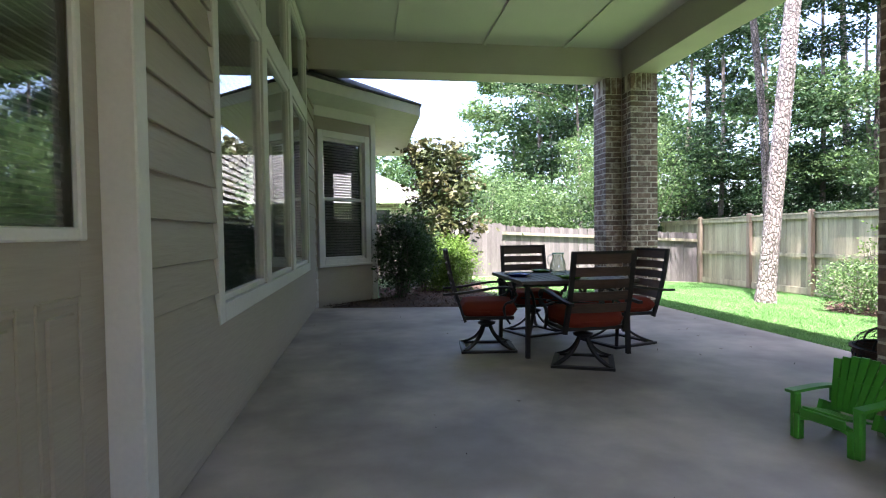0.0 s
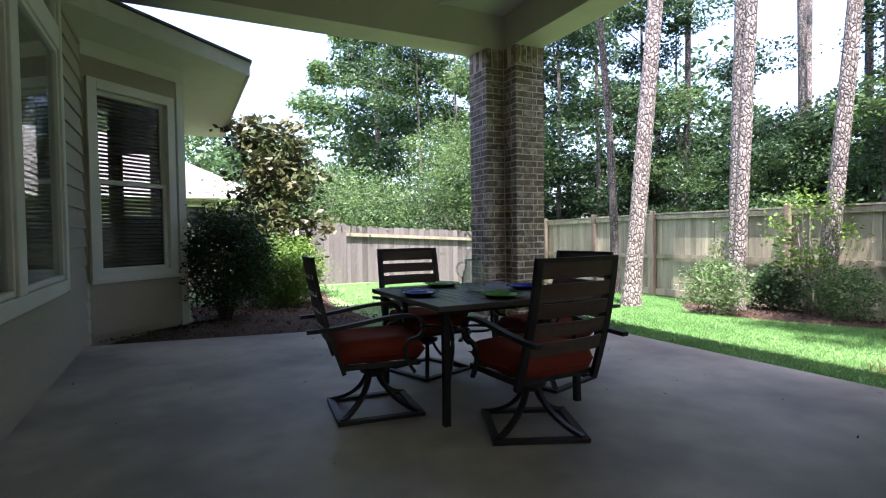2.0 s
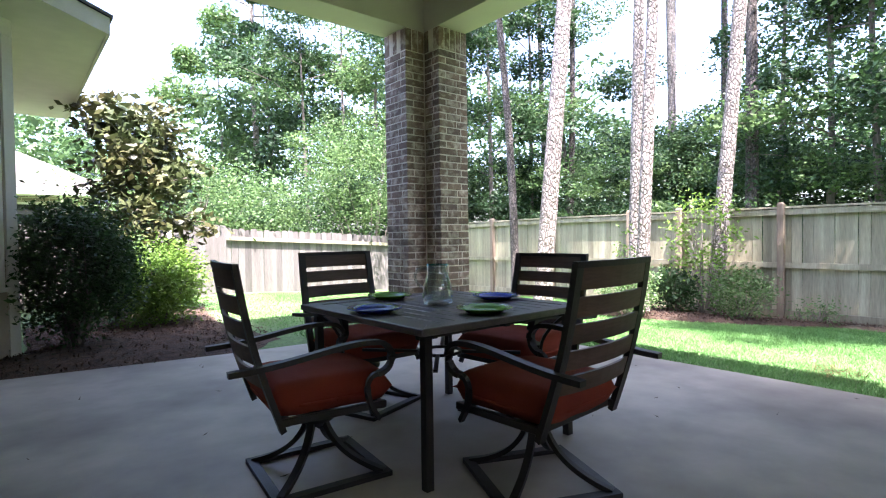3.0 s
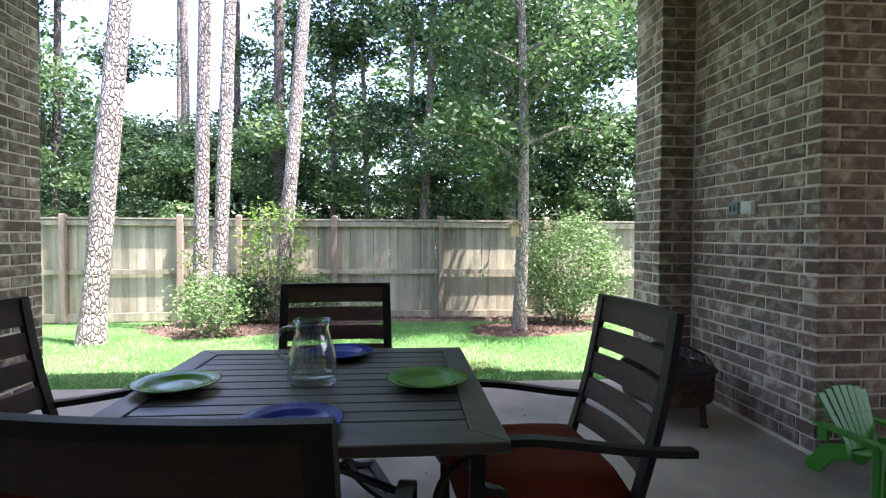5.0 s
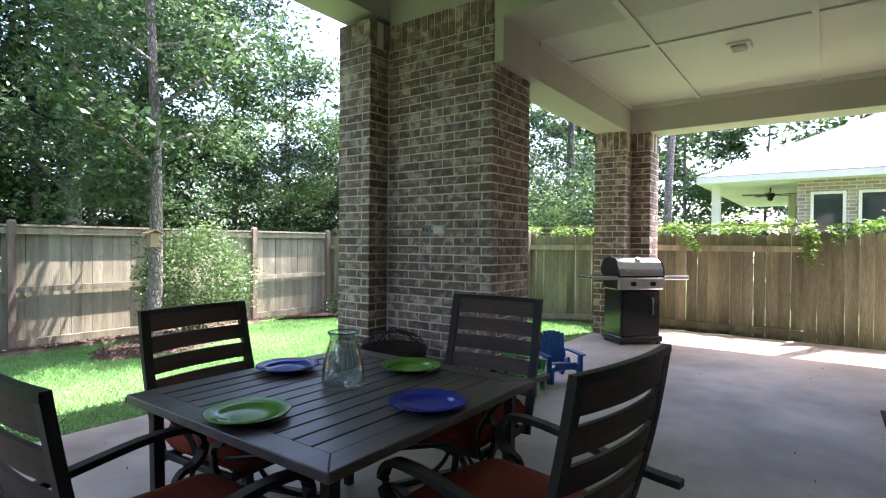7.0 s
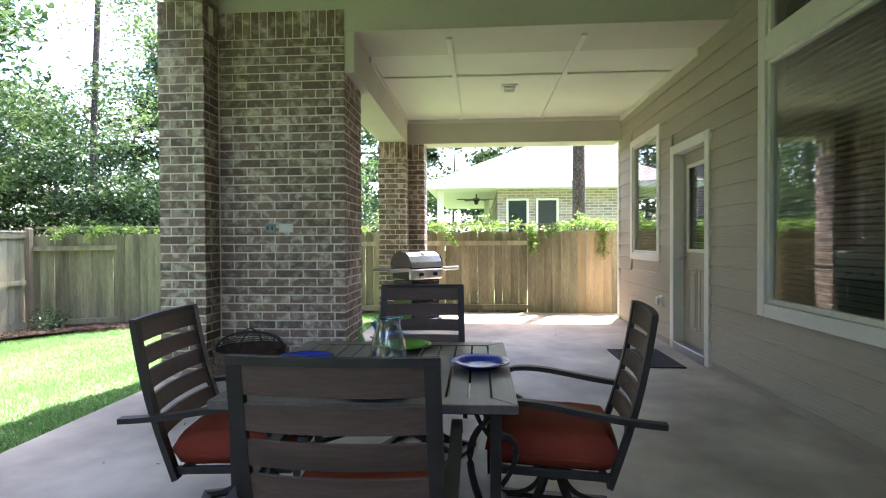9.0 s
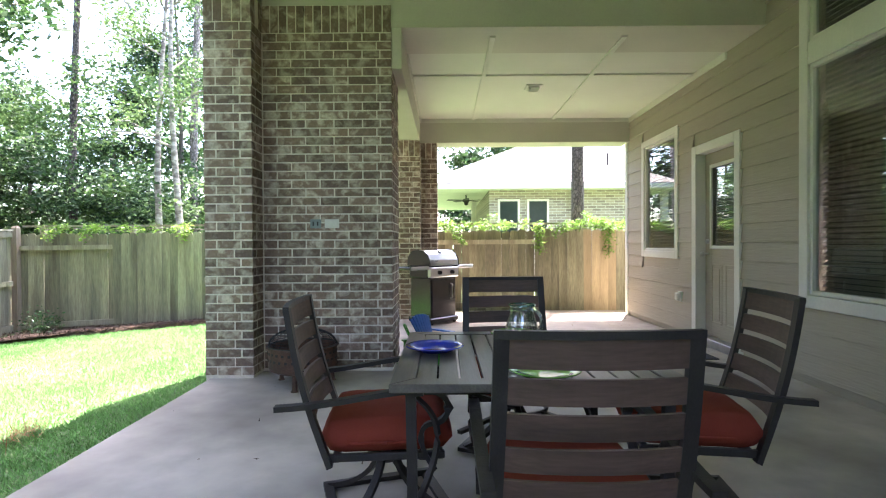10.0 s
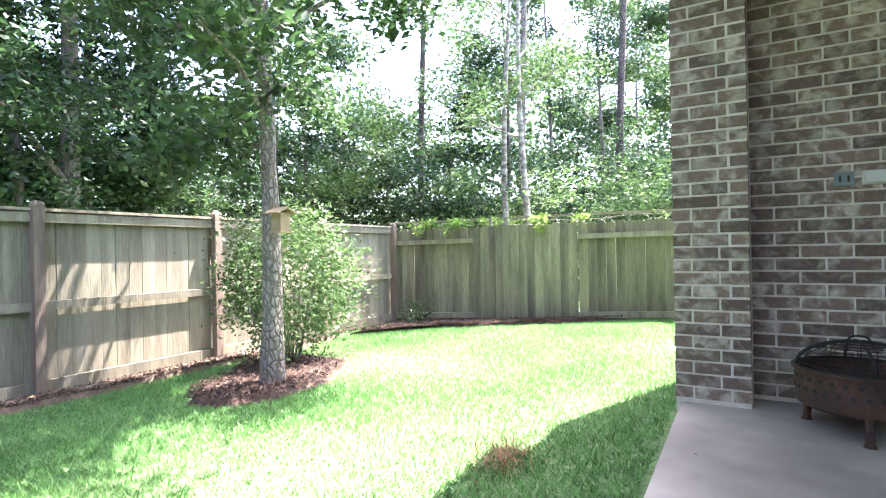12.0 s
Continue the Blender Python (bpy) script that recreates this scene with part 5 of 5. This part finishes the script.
# shrubs
shrub(9.1, 0.95, 1.5, 1.8, 10000, 0.06, M_SHRUB, "open airy shrub with small pale leaves in a mulch bed", 12, stems=14, lift=0.1)
shrub(8.1, 6.2, 0.8, 0.8, 2600, 0.055, M_SHRUB, "low pale leafy shrub at the foot of the pines", 13)
shrub(9.55, 6.2, 0.75, 0.75, 1800, 0.09, M_DARKSH, "low dark broad-leaved shrub by the fence", 14)
shrub(9.45, 5.1, 0.95, 0.75, 2800, 0.06, M_SHRUB, "low leafy shrub in the mulch bed by the fence", 15)
shrub(9.7, 5.75, 1.2, 2.1, 950, 0.085, M_LIME, "light green saplings round a pine trunk", 16, stems=16, lift=0.25)
shrub(9.1, 6.75, 0.5, 1.5, 420, 0.06, M_LIME, "thin light green shoots beside a pine trunk", 19)
shrub(10.1, 4.3, 0.6, 0.4, 500, 0.05, M_SHRUB, "low weedy shrub by the fence", 18)
shrub(9.6, -2.45, 0.5, 0.35, 400, 0.06, M_DARKSH, "low green plant in the fence corner", 17)
shrub(1.32, 8.08, 1.0, 1.38, 15000, 0.052, M_DARKSH, "dark green clipped shrub beside the bay", 21, z0=-0.06, stems=12, lift=0.18)
shrub(2.3, 9.25, 1.0, 0.95, 11000, 0.055, M_LIME, "bright lime green rounded shrub in the mulch bed", 22, z0=-0.06, lift=0.03)
shrub(1.85, 9.4, 0.7, 1.15, 2500, 0.06, M_LEAF2, "green shrub under the magnolia", 23, z0=-0.06)
broad_tree(2.30, 10.6, 3.4, 0.75, 0.75, 210, 22, 0.15, M_MAGN, seed=24, r=0.05, label="young magnolia with glossy bronze-backed leaves", clump=0.26, z0=-0.1, name="magnolia_tree")
shrub(4.3, 15.8, 4.5, 3.2, 9000, 0.09, M_LEAF2, "leafy branches hanging over the old fence", 31, z0=-0.2, lift=0.3, stems=12)
shrub(8.6, 14.3, 3.6, 4.5, 9000, 0.09, M_LEAF2, "leafy tree branches hanging low over the old fence", 32, z0=0.0, lift=0.25, stems=12)

# vine on the side fence
rr = np.random.default_rng(9)
vn = thing("climbing_vine", "bright green vine sprawling along the top of the fence", "vine")
cs, bm = [], B()
x = 10.0
while x > -2.9:
    amt = min(1.0, max(0.0, 0.42 + 1.5 * noise.noise((x * 0.85 + 0.4, 3.1, 0))))
    if x > 3.8:
        amt *= 0.16
    for q in range(int(rr.uniform(0.2, 1.0) + 4.5 * amt)):
        cs.append((x + rr.normal(0, 0.1), YB + 0.02 + rr.normal(0, 0.1), 1.37 + abs(rr.normal(0, 0.03 + 0.10 * amt))))
    if rr.uniform() < 0.22 * amt + 0.04:
        ln = rr.uniform(0.12, 0.5)
        sway = rr.uniform(-0.4, 0.4)
        pts = [(x + sway * s, YB + 0.12 + 0.05 * math.sin(3 * s), 1.42 - ln * s * s) for s in (0, 0.35, 0.7, 1)]
        sweep(bm, pts, 0.004, 0, n=4)
        for s in np.linspace(0.1, 1, int(ln / 0.035)):
            cs.append((x + sway * s, YB + 0.14, 1.42 - ln * s * s))
    x -= 0.075
sweep(bm, [(10.0 - 0.5 * k, YB + 0.03, 1.38 + 0.03 * math.sin(k * 1.7)) for k in range(26)], 0.006, 0, n=5)
part("branchwork", bm, M_BARK, vn)["kind"] = "stuff"
P = clump_points(rr, np.array(cs), 0.10, 26, 0.7)
o = new("foliage", leaves_mesh("foliage", P, 0.062, M_LIME, 0.42, 0.5, 91))
o.parent = vn

# mulch beds
M_DIRT = mat("bare_earth", (0.21, 0.155, 0.10), 0.95, var=0.3, scale=7, fine=50, bump=0.8, second=(0.11, 0.08, 0.05), depth=0.02)


def bed(name, outline, label, thick=0.05, material=M_MULCH):
    bm = B()
    ring = []
    n = 90
    cx, cy = sum(p[0] for p in outline) / len(outline), sum(p[1] for p in outline) / len(outline)
    for k in range(n):
        t = k / n * len(outline)
        i, f = int(t), t - int(t)
        f = f * f * (3 - 2 * f)
        a, b = outline[i], outline[(i + 1) % len(outline)]
        x, y = a[0] + (b[0] - a[0]) * f, a[1] + (b[1] - a[1]) * f
        w = 1 + 0.05 * noise.noise((x * 3, y * 3, 1))
        ring.append((cx + (x - cx) * w, cy + (y - cy) * w))
    rows = []
    for q in range(9):
        s = 1 - q / 9
        rows.append([bm.verts.new((cx + (x - cx) * s, cy + (y - cy) * s, lawn_z(cx + (x - cx) * s, cy + (y - cy) * s) + 0.012 + thick * min(1, q / 2) + (0.03 * noise.noise((x * s * 9, y * s * 9, 2)) if q else -0.02))) for x, y in ring])
    for r0, r1 in zip(rows, rows[1:]):
        for k in range(n):
            bm.faces.new((r0[k], r0[(k + 1) % n], r1[(k + 1) % n], r1[k]))
    bm.faces.new(rows[-1])
    b = struct(name, bm, material, label, "mulch" if material == M_MULCH else "bare soil", smooth=True)
    return b


BEDS = (("mulch_bed_1", [(8.6, 2.64), (8.15, 2.6), (7.9, 2.3), (7.88, 1.7), (8.5, 0.65), (9.4, 0.4), (9.85, 0.9), (9.4, 1.5), (9.0, 2.3)], "brown pine-bark mulch round the young tree and shrub"),
        ("mulch_bed_2", [(7.9, 6.6), (8.2, 5.7), (9.2, 4.6), (10.3, 3.7), (10.35, 7.6), (9.0, 7.6)], "brown mulch bed under the pines"),
        ("mulch_bed_3", [(0.0, 7.05), (1.3, 6.75), (2.5, 6.6), (3.1, 7.3), (3.0, 9.0), (3.4, 11.3), (2.0, 12), (0.95, 10.5), (0.95, 8.0)], "dark mulch bed beside the bay window"),
        ("mulch_bed_5", [(10.38, -1.3), (10.38, 1.5), (10.38, 4.2), (10.1, 4.2), (9.95, 2.8), (10.02, 1.4), (9.9, 0.2), (10.05, -1.1)], "strip of bare earth along the foot of the fence"),
        ("mulch_bed_4", [(10.3, -2.85), (10.3, -1.2), (9.3, -2.0), (7.0, -2.45), (6.0, -2.85)], "brown mulch strip along the fence corner"))
for nm, out, lb in BEDS:
    bed(nm, out, lb, material=M_DIRT if "earth" in lb else M_MULCH)
rr = np.random.default_rng(33)
P = []
for nm, out, lb in BEDS:
    cx, cy = sum(p[0] for p in out) / len(out), sum(p[1] for p in out) / len(out)
    for k in range(2600):
        i = rr.integers(len(out))
        a, b = out[i], out[(i + 1) % len(out)]
        u, v = rr.uniform(), rr.uniform() ** 0.5
        x, y = cx + (a[0] + (b[0] - a[0]) * u - cx) * v, cy + (a[1] + (b[1] - a[1]) * u - cy) * v
        P.append((x, y, lawn_z(x, y) + 0.075))
tagged(new("mulch_chips", leaves_mesh("mulch_chips", np.array(P), 0.055, M_MULCH, 0.3, 0.75, 3)), "loose bark chips scattered over the mulch beds", "mulch", kind="stuff")


rr2 = np.random.default_rng(8)
P = np.stack([rr2.normal(5.6, 0.07, 220), rr2.normal(2.95, 0.11, 220), np.full(220, -0.085) + rr2.uniform(0, 0.03, 220)], 1)
tagged(new("pine_straw", leaves_mesh("pine_straw", P, 0.13, mat("dry_needle", (0.24, 0.12, 0.055), 0.9, var=0.2, bump=0), 0.03, 0.9, 5)), "small heap of dry brown pine needles on the lawn", "pine straw", kind="stuff")
P = np.stack([rr2.uniform(0.1, 4.8, 60), rr2.uniform(-2.4, 6.4, 60), np.full(60, FLOOR + 0.004)], 1)
tagged(new("leaf_litter", leaves_mesh("leaf_litter", P, 0.035, M_MULCH, 0.25, 0.97, 6)), "few dry leaves and twigs strewn over the slab", "litter", kind="stuff")


# ---- neighbouring houses ----
def house(name_label, x0, x1, y0, y1, z0, eave, rise, side, wins, roof_mat, over=0.5, porch=0.0):
    """A brick house with a hip roof; wins on the wall that faces side (+1: +y, -1: -y)."""
    hs = thing("house", name_label, "house")
    bm = box(B(), (x0, y0, z0), (x1, y1, eave))
    part("wall", bm, M_FARBRICK, hs)
    bm = B()
    x1 += porch
    e = [(x0 - over, y0 - over), (x1 + over, y0 - over), (x1 + over, y1 + over), (x0 - over, y1 + over)]
    d = (y1 - y0) / 2 + over
    lo = [bm.verts.new((x, y, eave + 0.10)) for x, y in e]
    r = [bm.verts.new((x0 - over + d, (y0 + y1) / 2, eave + rise)), bm.verts.new((x1 + over - d, (y0 + y1) / 2, eave + rise))]
    for f in ((lo[0], lo[1], r[1], r[0]), (lo[1], lo[2], r[1]), (lo[2], lo[3], r[0], r[1]), (lo[3], lo[0], r[0])):
        bm.faces.new(f)
    bm.faces.new(lo[::-1])
    part("roof", bm, roof_mat, hs)
    bm = B()
    box(bm, (x0 - over, y0 - over, eave - 0.06), (x1 + over, y1 + over, eave + 0.09), 0.01)
    part("eave", bm, M_TRIM, hs)
    yf = y1 if side > 0 else y0
    for wx, ww, wz, wh in wins:
        w = part("window", frame_xz(B(), wx - ww / 2, wx + ww / 2, wz, wz + wh, 0.06, yf - 0.04, yf + 0.04), M_TRIM, hs)
        part("pane", box(B(), (wx - ww / 2 + 0.05, yf - 0.02, wz + 0.05), (wx + ww / 2 - 0.05, yf + 0.02, wz + wh - 0.05)), M_FARGLASS, w)
    return hs


M_FARBRICK = bpy.data.materials.new("far_brick")
M_FARBRICK.use_nodes = True
fn, fl = M_FARBRICK.node_tree.nodes, M_FARBRICK.node_tree.links
bt, tc, mp = fn.new("ShaderNodeTexBrick"), fn.new("ShaderNodeTexCoord"), fn.new("ShaderNodeMapping")
mp.inputs["Rotation"].default_value = (radians(90), 0, 0)
fl.new(tc.outputs["Object"], mp.inputs["Vector"])
fl.new(mp.outputs[0], bt.inputs["Vector"])
bt.inputs["Color1"].default_value, bt.inputs["Color2"].default_value, bt.inputs["Mortar"].default_value = (0.34, 0.28, 0.23, 1), (0.20, 0.16, 0.14, 1), (0.5, 0.47, 0.42, 1)
bt.inputs["Scale"].default_value, bt.inputs["Mortar Size"].default_value, bt.inputs["Brick Width"].default_value, bt.inputs["Row Height"].default_value = 1.0, 0.008, 0.25, 0.077
fl.new(bt.outputs["Color"], fn["Principled BSDF"].inputs["Base Color"])
fn["Principled BSDF"].inputs["Roughness"].default_value = 0.9
M_FARGLASS = mat("far_glass", (0.03, 0.04, 0.04), 0.05, var=0.05, bump=0)
nh = house("brick house with a pale hip roof and covered porch", -12.5, 1.65, -16.5, -8.6, -0.3, 2.66, 2.3, 1, ((1.1, 0.62, 1.2, 1.15), (0.28, 0.62, 1.2, 1.15), (-4.0, 0.8, 1.2, 1.15)), M_ROOFG, 0.45, 1.5)
for x in (3.25, 1.9):
    part("porch_post", box(B(), (x - 0.09, -8.75 if x > 2 else -12.2, -0.3), (x + 0.09, -8.57 if x > 2 else -12.0, 2.6), 0.01), M_TRIM, nh)
part("downspout", box(B(), (-0.75, -8.6, -0.3), (-0.67, -8.5, 2.6), 0.01), M_TRIM, nh)
bm = B()
rod(bm, (-1.9, -9.3, 3.4), (-1.9, -9.3, 3.75), 0.03, n=8)
part("vent_pipe", bm, M_METAL, nh)
fan = thing("ceiling_fan", "dark ceiling fan hanging under the neighbour's porch roof", "ceiling fan", at=pose(2.25, -9.9, 2.6))
bm = B()
rod(bm, (0, 0, 0), (0, 0, -0.12), 0.02, n=8)
lathe(bm, [(0, -0.12), (0.09, -0.13), (0.11, -0.19), (0.06, -0.25), (0.06, -0.30), (0, -0.33)], 16)
part("motor", bm, M_METAL, fan)
for k in range(5):
    part("blade", obox(B(), pose(0.36 * math.cos(k * 1.2566 + 0.3), 0.36 * math.sin(k * 1.2566 + 0.3), -0.17, 8, 0, math.degrees(k * 1.2566 + 0.3)), (0.5, 0.13, 0.012), 0.003), M_METAL, fan)
house("pale-roofed brick house beyond the magnolia", -9.0, 2.4, 17.0, 25, -0.5, 2.1, 2.6, -1, ((1.2, 0.7, 0.9, 1.0),), M_ROOFG, 0.5)

# ---- lawn blades ----
rr = np.random.default_rng(21)
N = 430000
gx, gy = rr.uniform(4.96, 10.4, N), rr.uniform(-2.85, 13.0, N)
keep = rr.uniform(size=N) < np.clip(1.25 - 0.075 * np.hypot(gx - 4.6, gy - 4.5), 0.25, 1)
gx, gy = gx[keep], gy[keep]
gx2, gy2 = rr.uniform(2.6, 4.98, 26000), rr.uniform(6.6, 13.0, 26000)
ok = (gy2 > 7.0) & (gx2 > 3.3)
gx3, gy3 = rr.uniform(3.72, 5.0, 16000), rr.uniform(-2.85, 0.8, 16000)
gx, gy = np.r_[gx, gx2[ok], gx3], np.r_[gy, gy2[ok], gy3]


def inside(px, py, poly):
    c = np.zeros(len(px), bool)
    for (xa, ya), (xb, yb) in zip(poly, poly[1:] + poly[:1]):
        c ^= ((ya > py) != (yb > py)) & (px < (xb - xa) * (py - ya) / (yb - ya + 1e-9) + xa)
    return c


for nm, out, lb in BEDS:
    bad = inside(gx, gy, out)
    gx, gy = gx[~bad], gy[~bad]
gz = -0.10 - 0.35 * np.clip((gx - 4.9) / 5.5, 0, 1) - 0.012 * np.clip(gy - 7, 0, 12)
n = len(gx)
a = rr.uniform(0, 6.28, n)
hgt = rr.uniform(0.015, 0.042, n)
wd = rr.uniform(0.003, 0.0075, n)
lx, ly = rr.normal(0, 0.026, n), rr.normal(0, 0.026, n)
V = np.empty((n, 3, 3), np.float32)
V[:, 0] = np.stack([gx - np.cos(a) * wd, gy - np.sin(a) * wd, gz - 0.01], 1)
V[:, 1] = np.stack([gx + np.cos(a) * wd, gy + np.sin(a) * wd, gz - 0.01], 1)
V[:, 2] = np.stack([gx + lx, gy + ly, gz + hgt], 1)
me = bpy.data.meshes.new("grass")
me.vertices.add(3 * n)
me.vertices.foreach_set("co", V.ravel())
me.loops.add(3 * n)
me.loops.foreach_set("vertex_index", np.arange(3 * n, dtype=np.int32))
me.polygons.add(n)
me.polygons.foreach_set("loop_start", np.arange(0, 3 * n, 3, dtype=np.int32))
me.update(calc_edges=True)
me.materials.append(leaf_mat("grass_blade", (0.165, 0.335, 0.10), (0.105, 0.245, 0.065), 0.4, 0.6))
tagged(new("grass", me), "short bright green lawn grass", "grass", kind="stuff")

# ---- brick columns ----
COURSE, BRICK, JOINT, DEEP, PROUD = 0.0775, 0.2575, 0.012, 0.095, 0.005
OUTLINES = {"column_a": ([(4.28, 6.57), (4.54, 6.57), (4.54, 6.31), (4.95, 6.31), (4.95, 6.98), (4.28, 6.98)], BEAM_HI, "dusky brown tumbled-brick corner column with a soldier course"),
            "column_b": ([(3.375, 0.85), (4.95, 0.85), (4.95, 1.772), (4.543, 1.772), (4.543, 1.513), (3.375, 1.513)], 3.25, "broad dusky brown tumbled-brick pier with a soldier course"),
            "column_c": ([(3.28, -2.40), (3.69, -2.40), (3.69, -1.75), (3.28, -1.75), (3.28, -1.99), (3.02, -1.99), (3.02, -2.40)], BEAM_LO, "dusky brown tumbled-brick corner column by the grill")}
meshes = {}


def brick_mesh(w, h):
    key = (round(w, 3), round(h, 3))
    if key not in meshes:
        meshes[key] = mesh_of("brick", box(B(), (-w / 2, -PROUD, -h / 2), (w / 2, DEEP, h / 2), 0.004), M_BRICK)
    return meshes[key]


for cname, (poly, top, lab) in OUTLINES.items():
    n = len(poly)
    inner = []
    for i in range(n):
        p, a, b = Vector(poly[i]), Vector(poly[i - 1]), Vector(poly[(i + 1) % n])
        d0, d1 = (p - a).normalized(), (b - p).normalized()
        n0, n1 = Vector((-d0.y, d0.x)), Vector((-d1.y, d1.x))
        inner.append(tuple(p + (n0 + n1) * 0.001) if abs(d0.dot(d1)) < 0.5 else tuple(p + n0 * 0.001))
    col = struct("wall_" + cname, prism(B(), inner, -0.25, top), M_MORTAR, lab, "brick column")
    soldier = 0.25
    ncourse = int((top - soldier + 0.02) / COURSE)
    base = top - soldier - ncourse * COURSE
    jobs = []
    for i in range(n):
        p, q = Vector(poly[i]), Vector(poly[(i + 1) % n])
        d = (q - p).normalized()
        length = (q - p).length
        prev, nxt = (p - Vector(poly[i - 1])).normalized(), (Vector(poly[(i + 2) % n]) - q).normalized()
        out0 = prev.x * d.y - prev.y * d.x > 0.5
        out1 = d.x * nxt.y - d.y * nxt.x > 0.5
        in0 = prev.x * d.y - prev.y * d.x < -0.5
        in1 = d.x * nxt.y - d.y * nxt.x < -0.5
        ang = math.degrees(math.atan2(d.y, d.x))
        for c in range(-1, ncourse + 1):
            if c == ncourse:
                z, hh = top - soldier / 2, soldier - JOINT
                cells = []
                m = max(1, round(length / 0.0775))
                for k in range(m):
                    cells.append((length * k / m + JOINT / 2, length * (k + 1) / m - JOINT / 2))
                if out0:
                    cells[0] = (DEEP + 0.004 if i % 2 else 0.0, cells[0][1]) if cells[0][1] > DEEP + 0.02 or not i % 2 else None
                cells = [x for x in cells if x]
                if out0 and i % 2:
                    cells = [x for x in cells if x[0] > DEEP]
                if out1 and not (i + 1) % 2:
                    cells = [x for x in cells if x[1] < length - DEEP]
                elif out1:
                    cells[-1] = (cells[-1][0], length)
            else:
                z, hh = base + (c + 0.5) * COURSE, COURSE - JOINT
                odd = (c + i) % 2
                s0 = (DEEP + JOINT if odd else 0.0) if out0 else (JOINT if in0 else 0.0)
                s1 = length - ((DEEP + JOINT if odd else 0.0) if out1 else (JOINT if in1 else 0.0))
                cells, s = [], s0
                first = BRICK - JOINT
                if not out0 and c % 2:
                    first = BRICK / 2 - JOINT
                while s < s1 - 0.03:
                    e = min(s + first, s1)
                    if s1 - e < 0.05:
                        e = s1
                    cells.append((s, e))
                    s, first = e + JOINT, BRICK - JOINT
            for a, b in cells:
                if b - a > 0.02:
                    m = p + d * ((a + b) / 2)
                    jobs.append((m.x, m.y, z, ang, b - a, hh, d))
    # bricks facing the patio come first
    view = Vector((2.6, 4.2))
    jobs.sort(key=lambda j: (0 if (view - Vector((j[0], j[1]))).dot(Vector((j[6].y, -j[6].x))) > 0 else 1, abs(j[2] - 1.3)))
    for j in jobs[:300]:
        ob = new("brick", brick_mesh(j[4], j[5]))
        ob.parent = col
        ob.matrix_basis = pose(j[0], j[1], j[2], rng.uniform(-0.4, 0.4), rng.uniform(-0.25, 0.25), j[3])
    bm = B()
    verts, faces = [], []
    for j in jobs[300:]:
        m = pose(j[0], j[1], j[2], 0, 0, j[3])
        o = len(verts)
        verts += [tuple(m @ Vector((x * j[4] / 2, y, zz * j[5] / 2))) for y in (-PROUD, DEEP) for x, zz in ((-1, -1), (1, -1), (1, 1), (-1, 1))]
        faces += [tuple(o + k for k in f) for f in ((0, 1, 2, 3), (7, 6, 5, 4), (0, 4, 5, 1), (1, 5, 6, 2), (2, 6, 7, 3), (3, 7, 4, 0))]
    bm.free()
    if verts:
        me = bpy.data.meshes.new("bricks")
        me.from_pydata(verts, [], faces)
        me.materials.append(M_BRICK_REST)
        o = new("bricks", me)
        o.parent = col
        o["kind"] = "stuff"
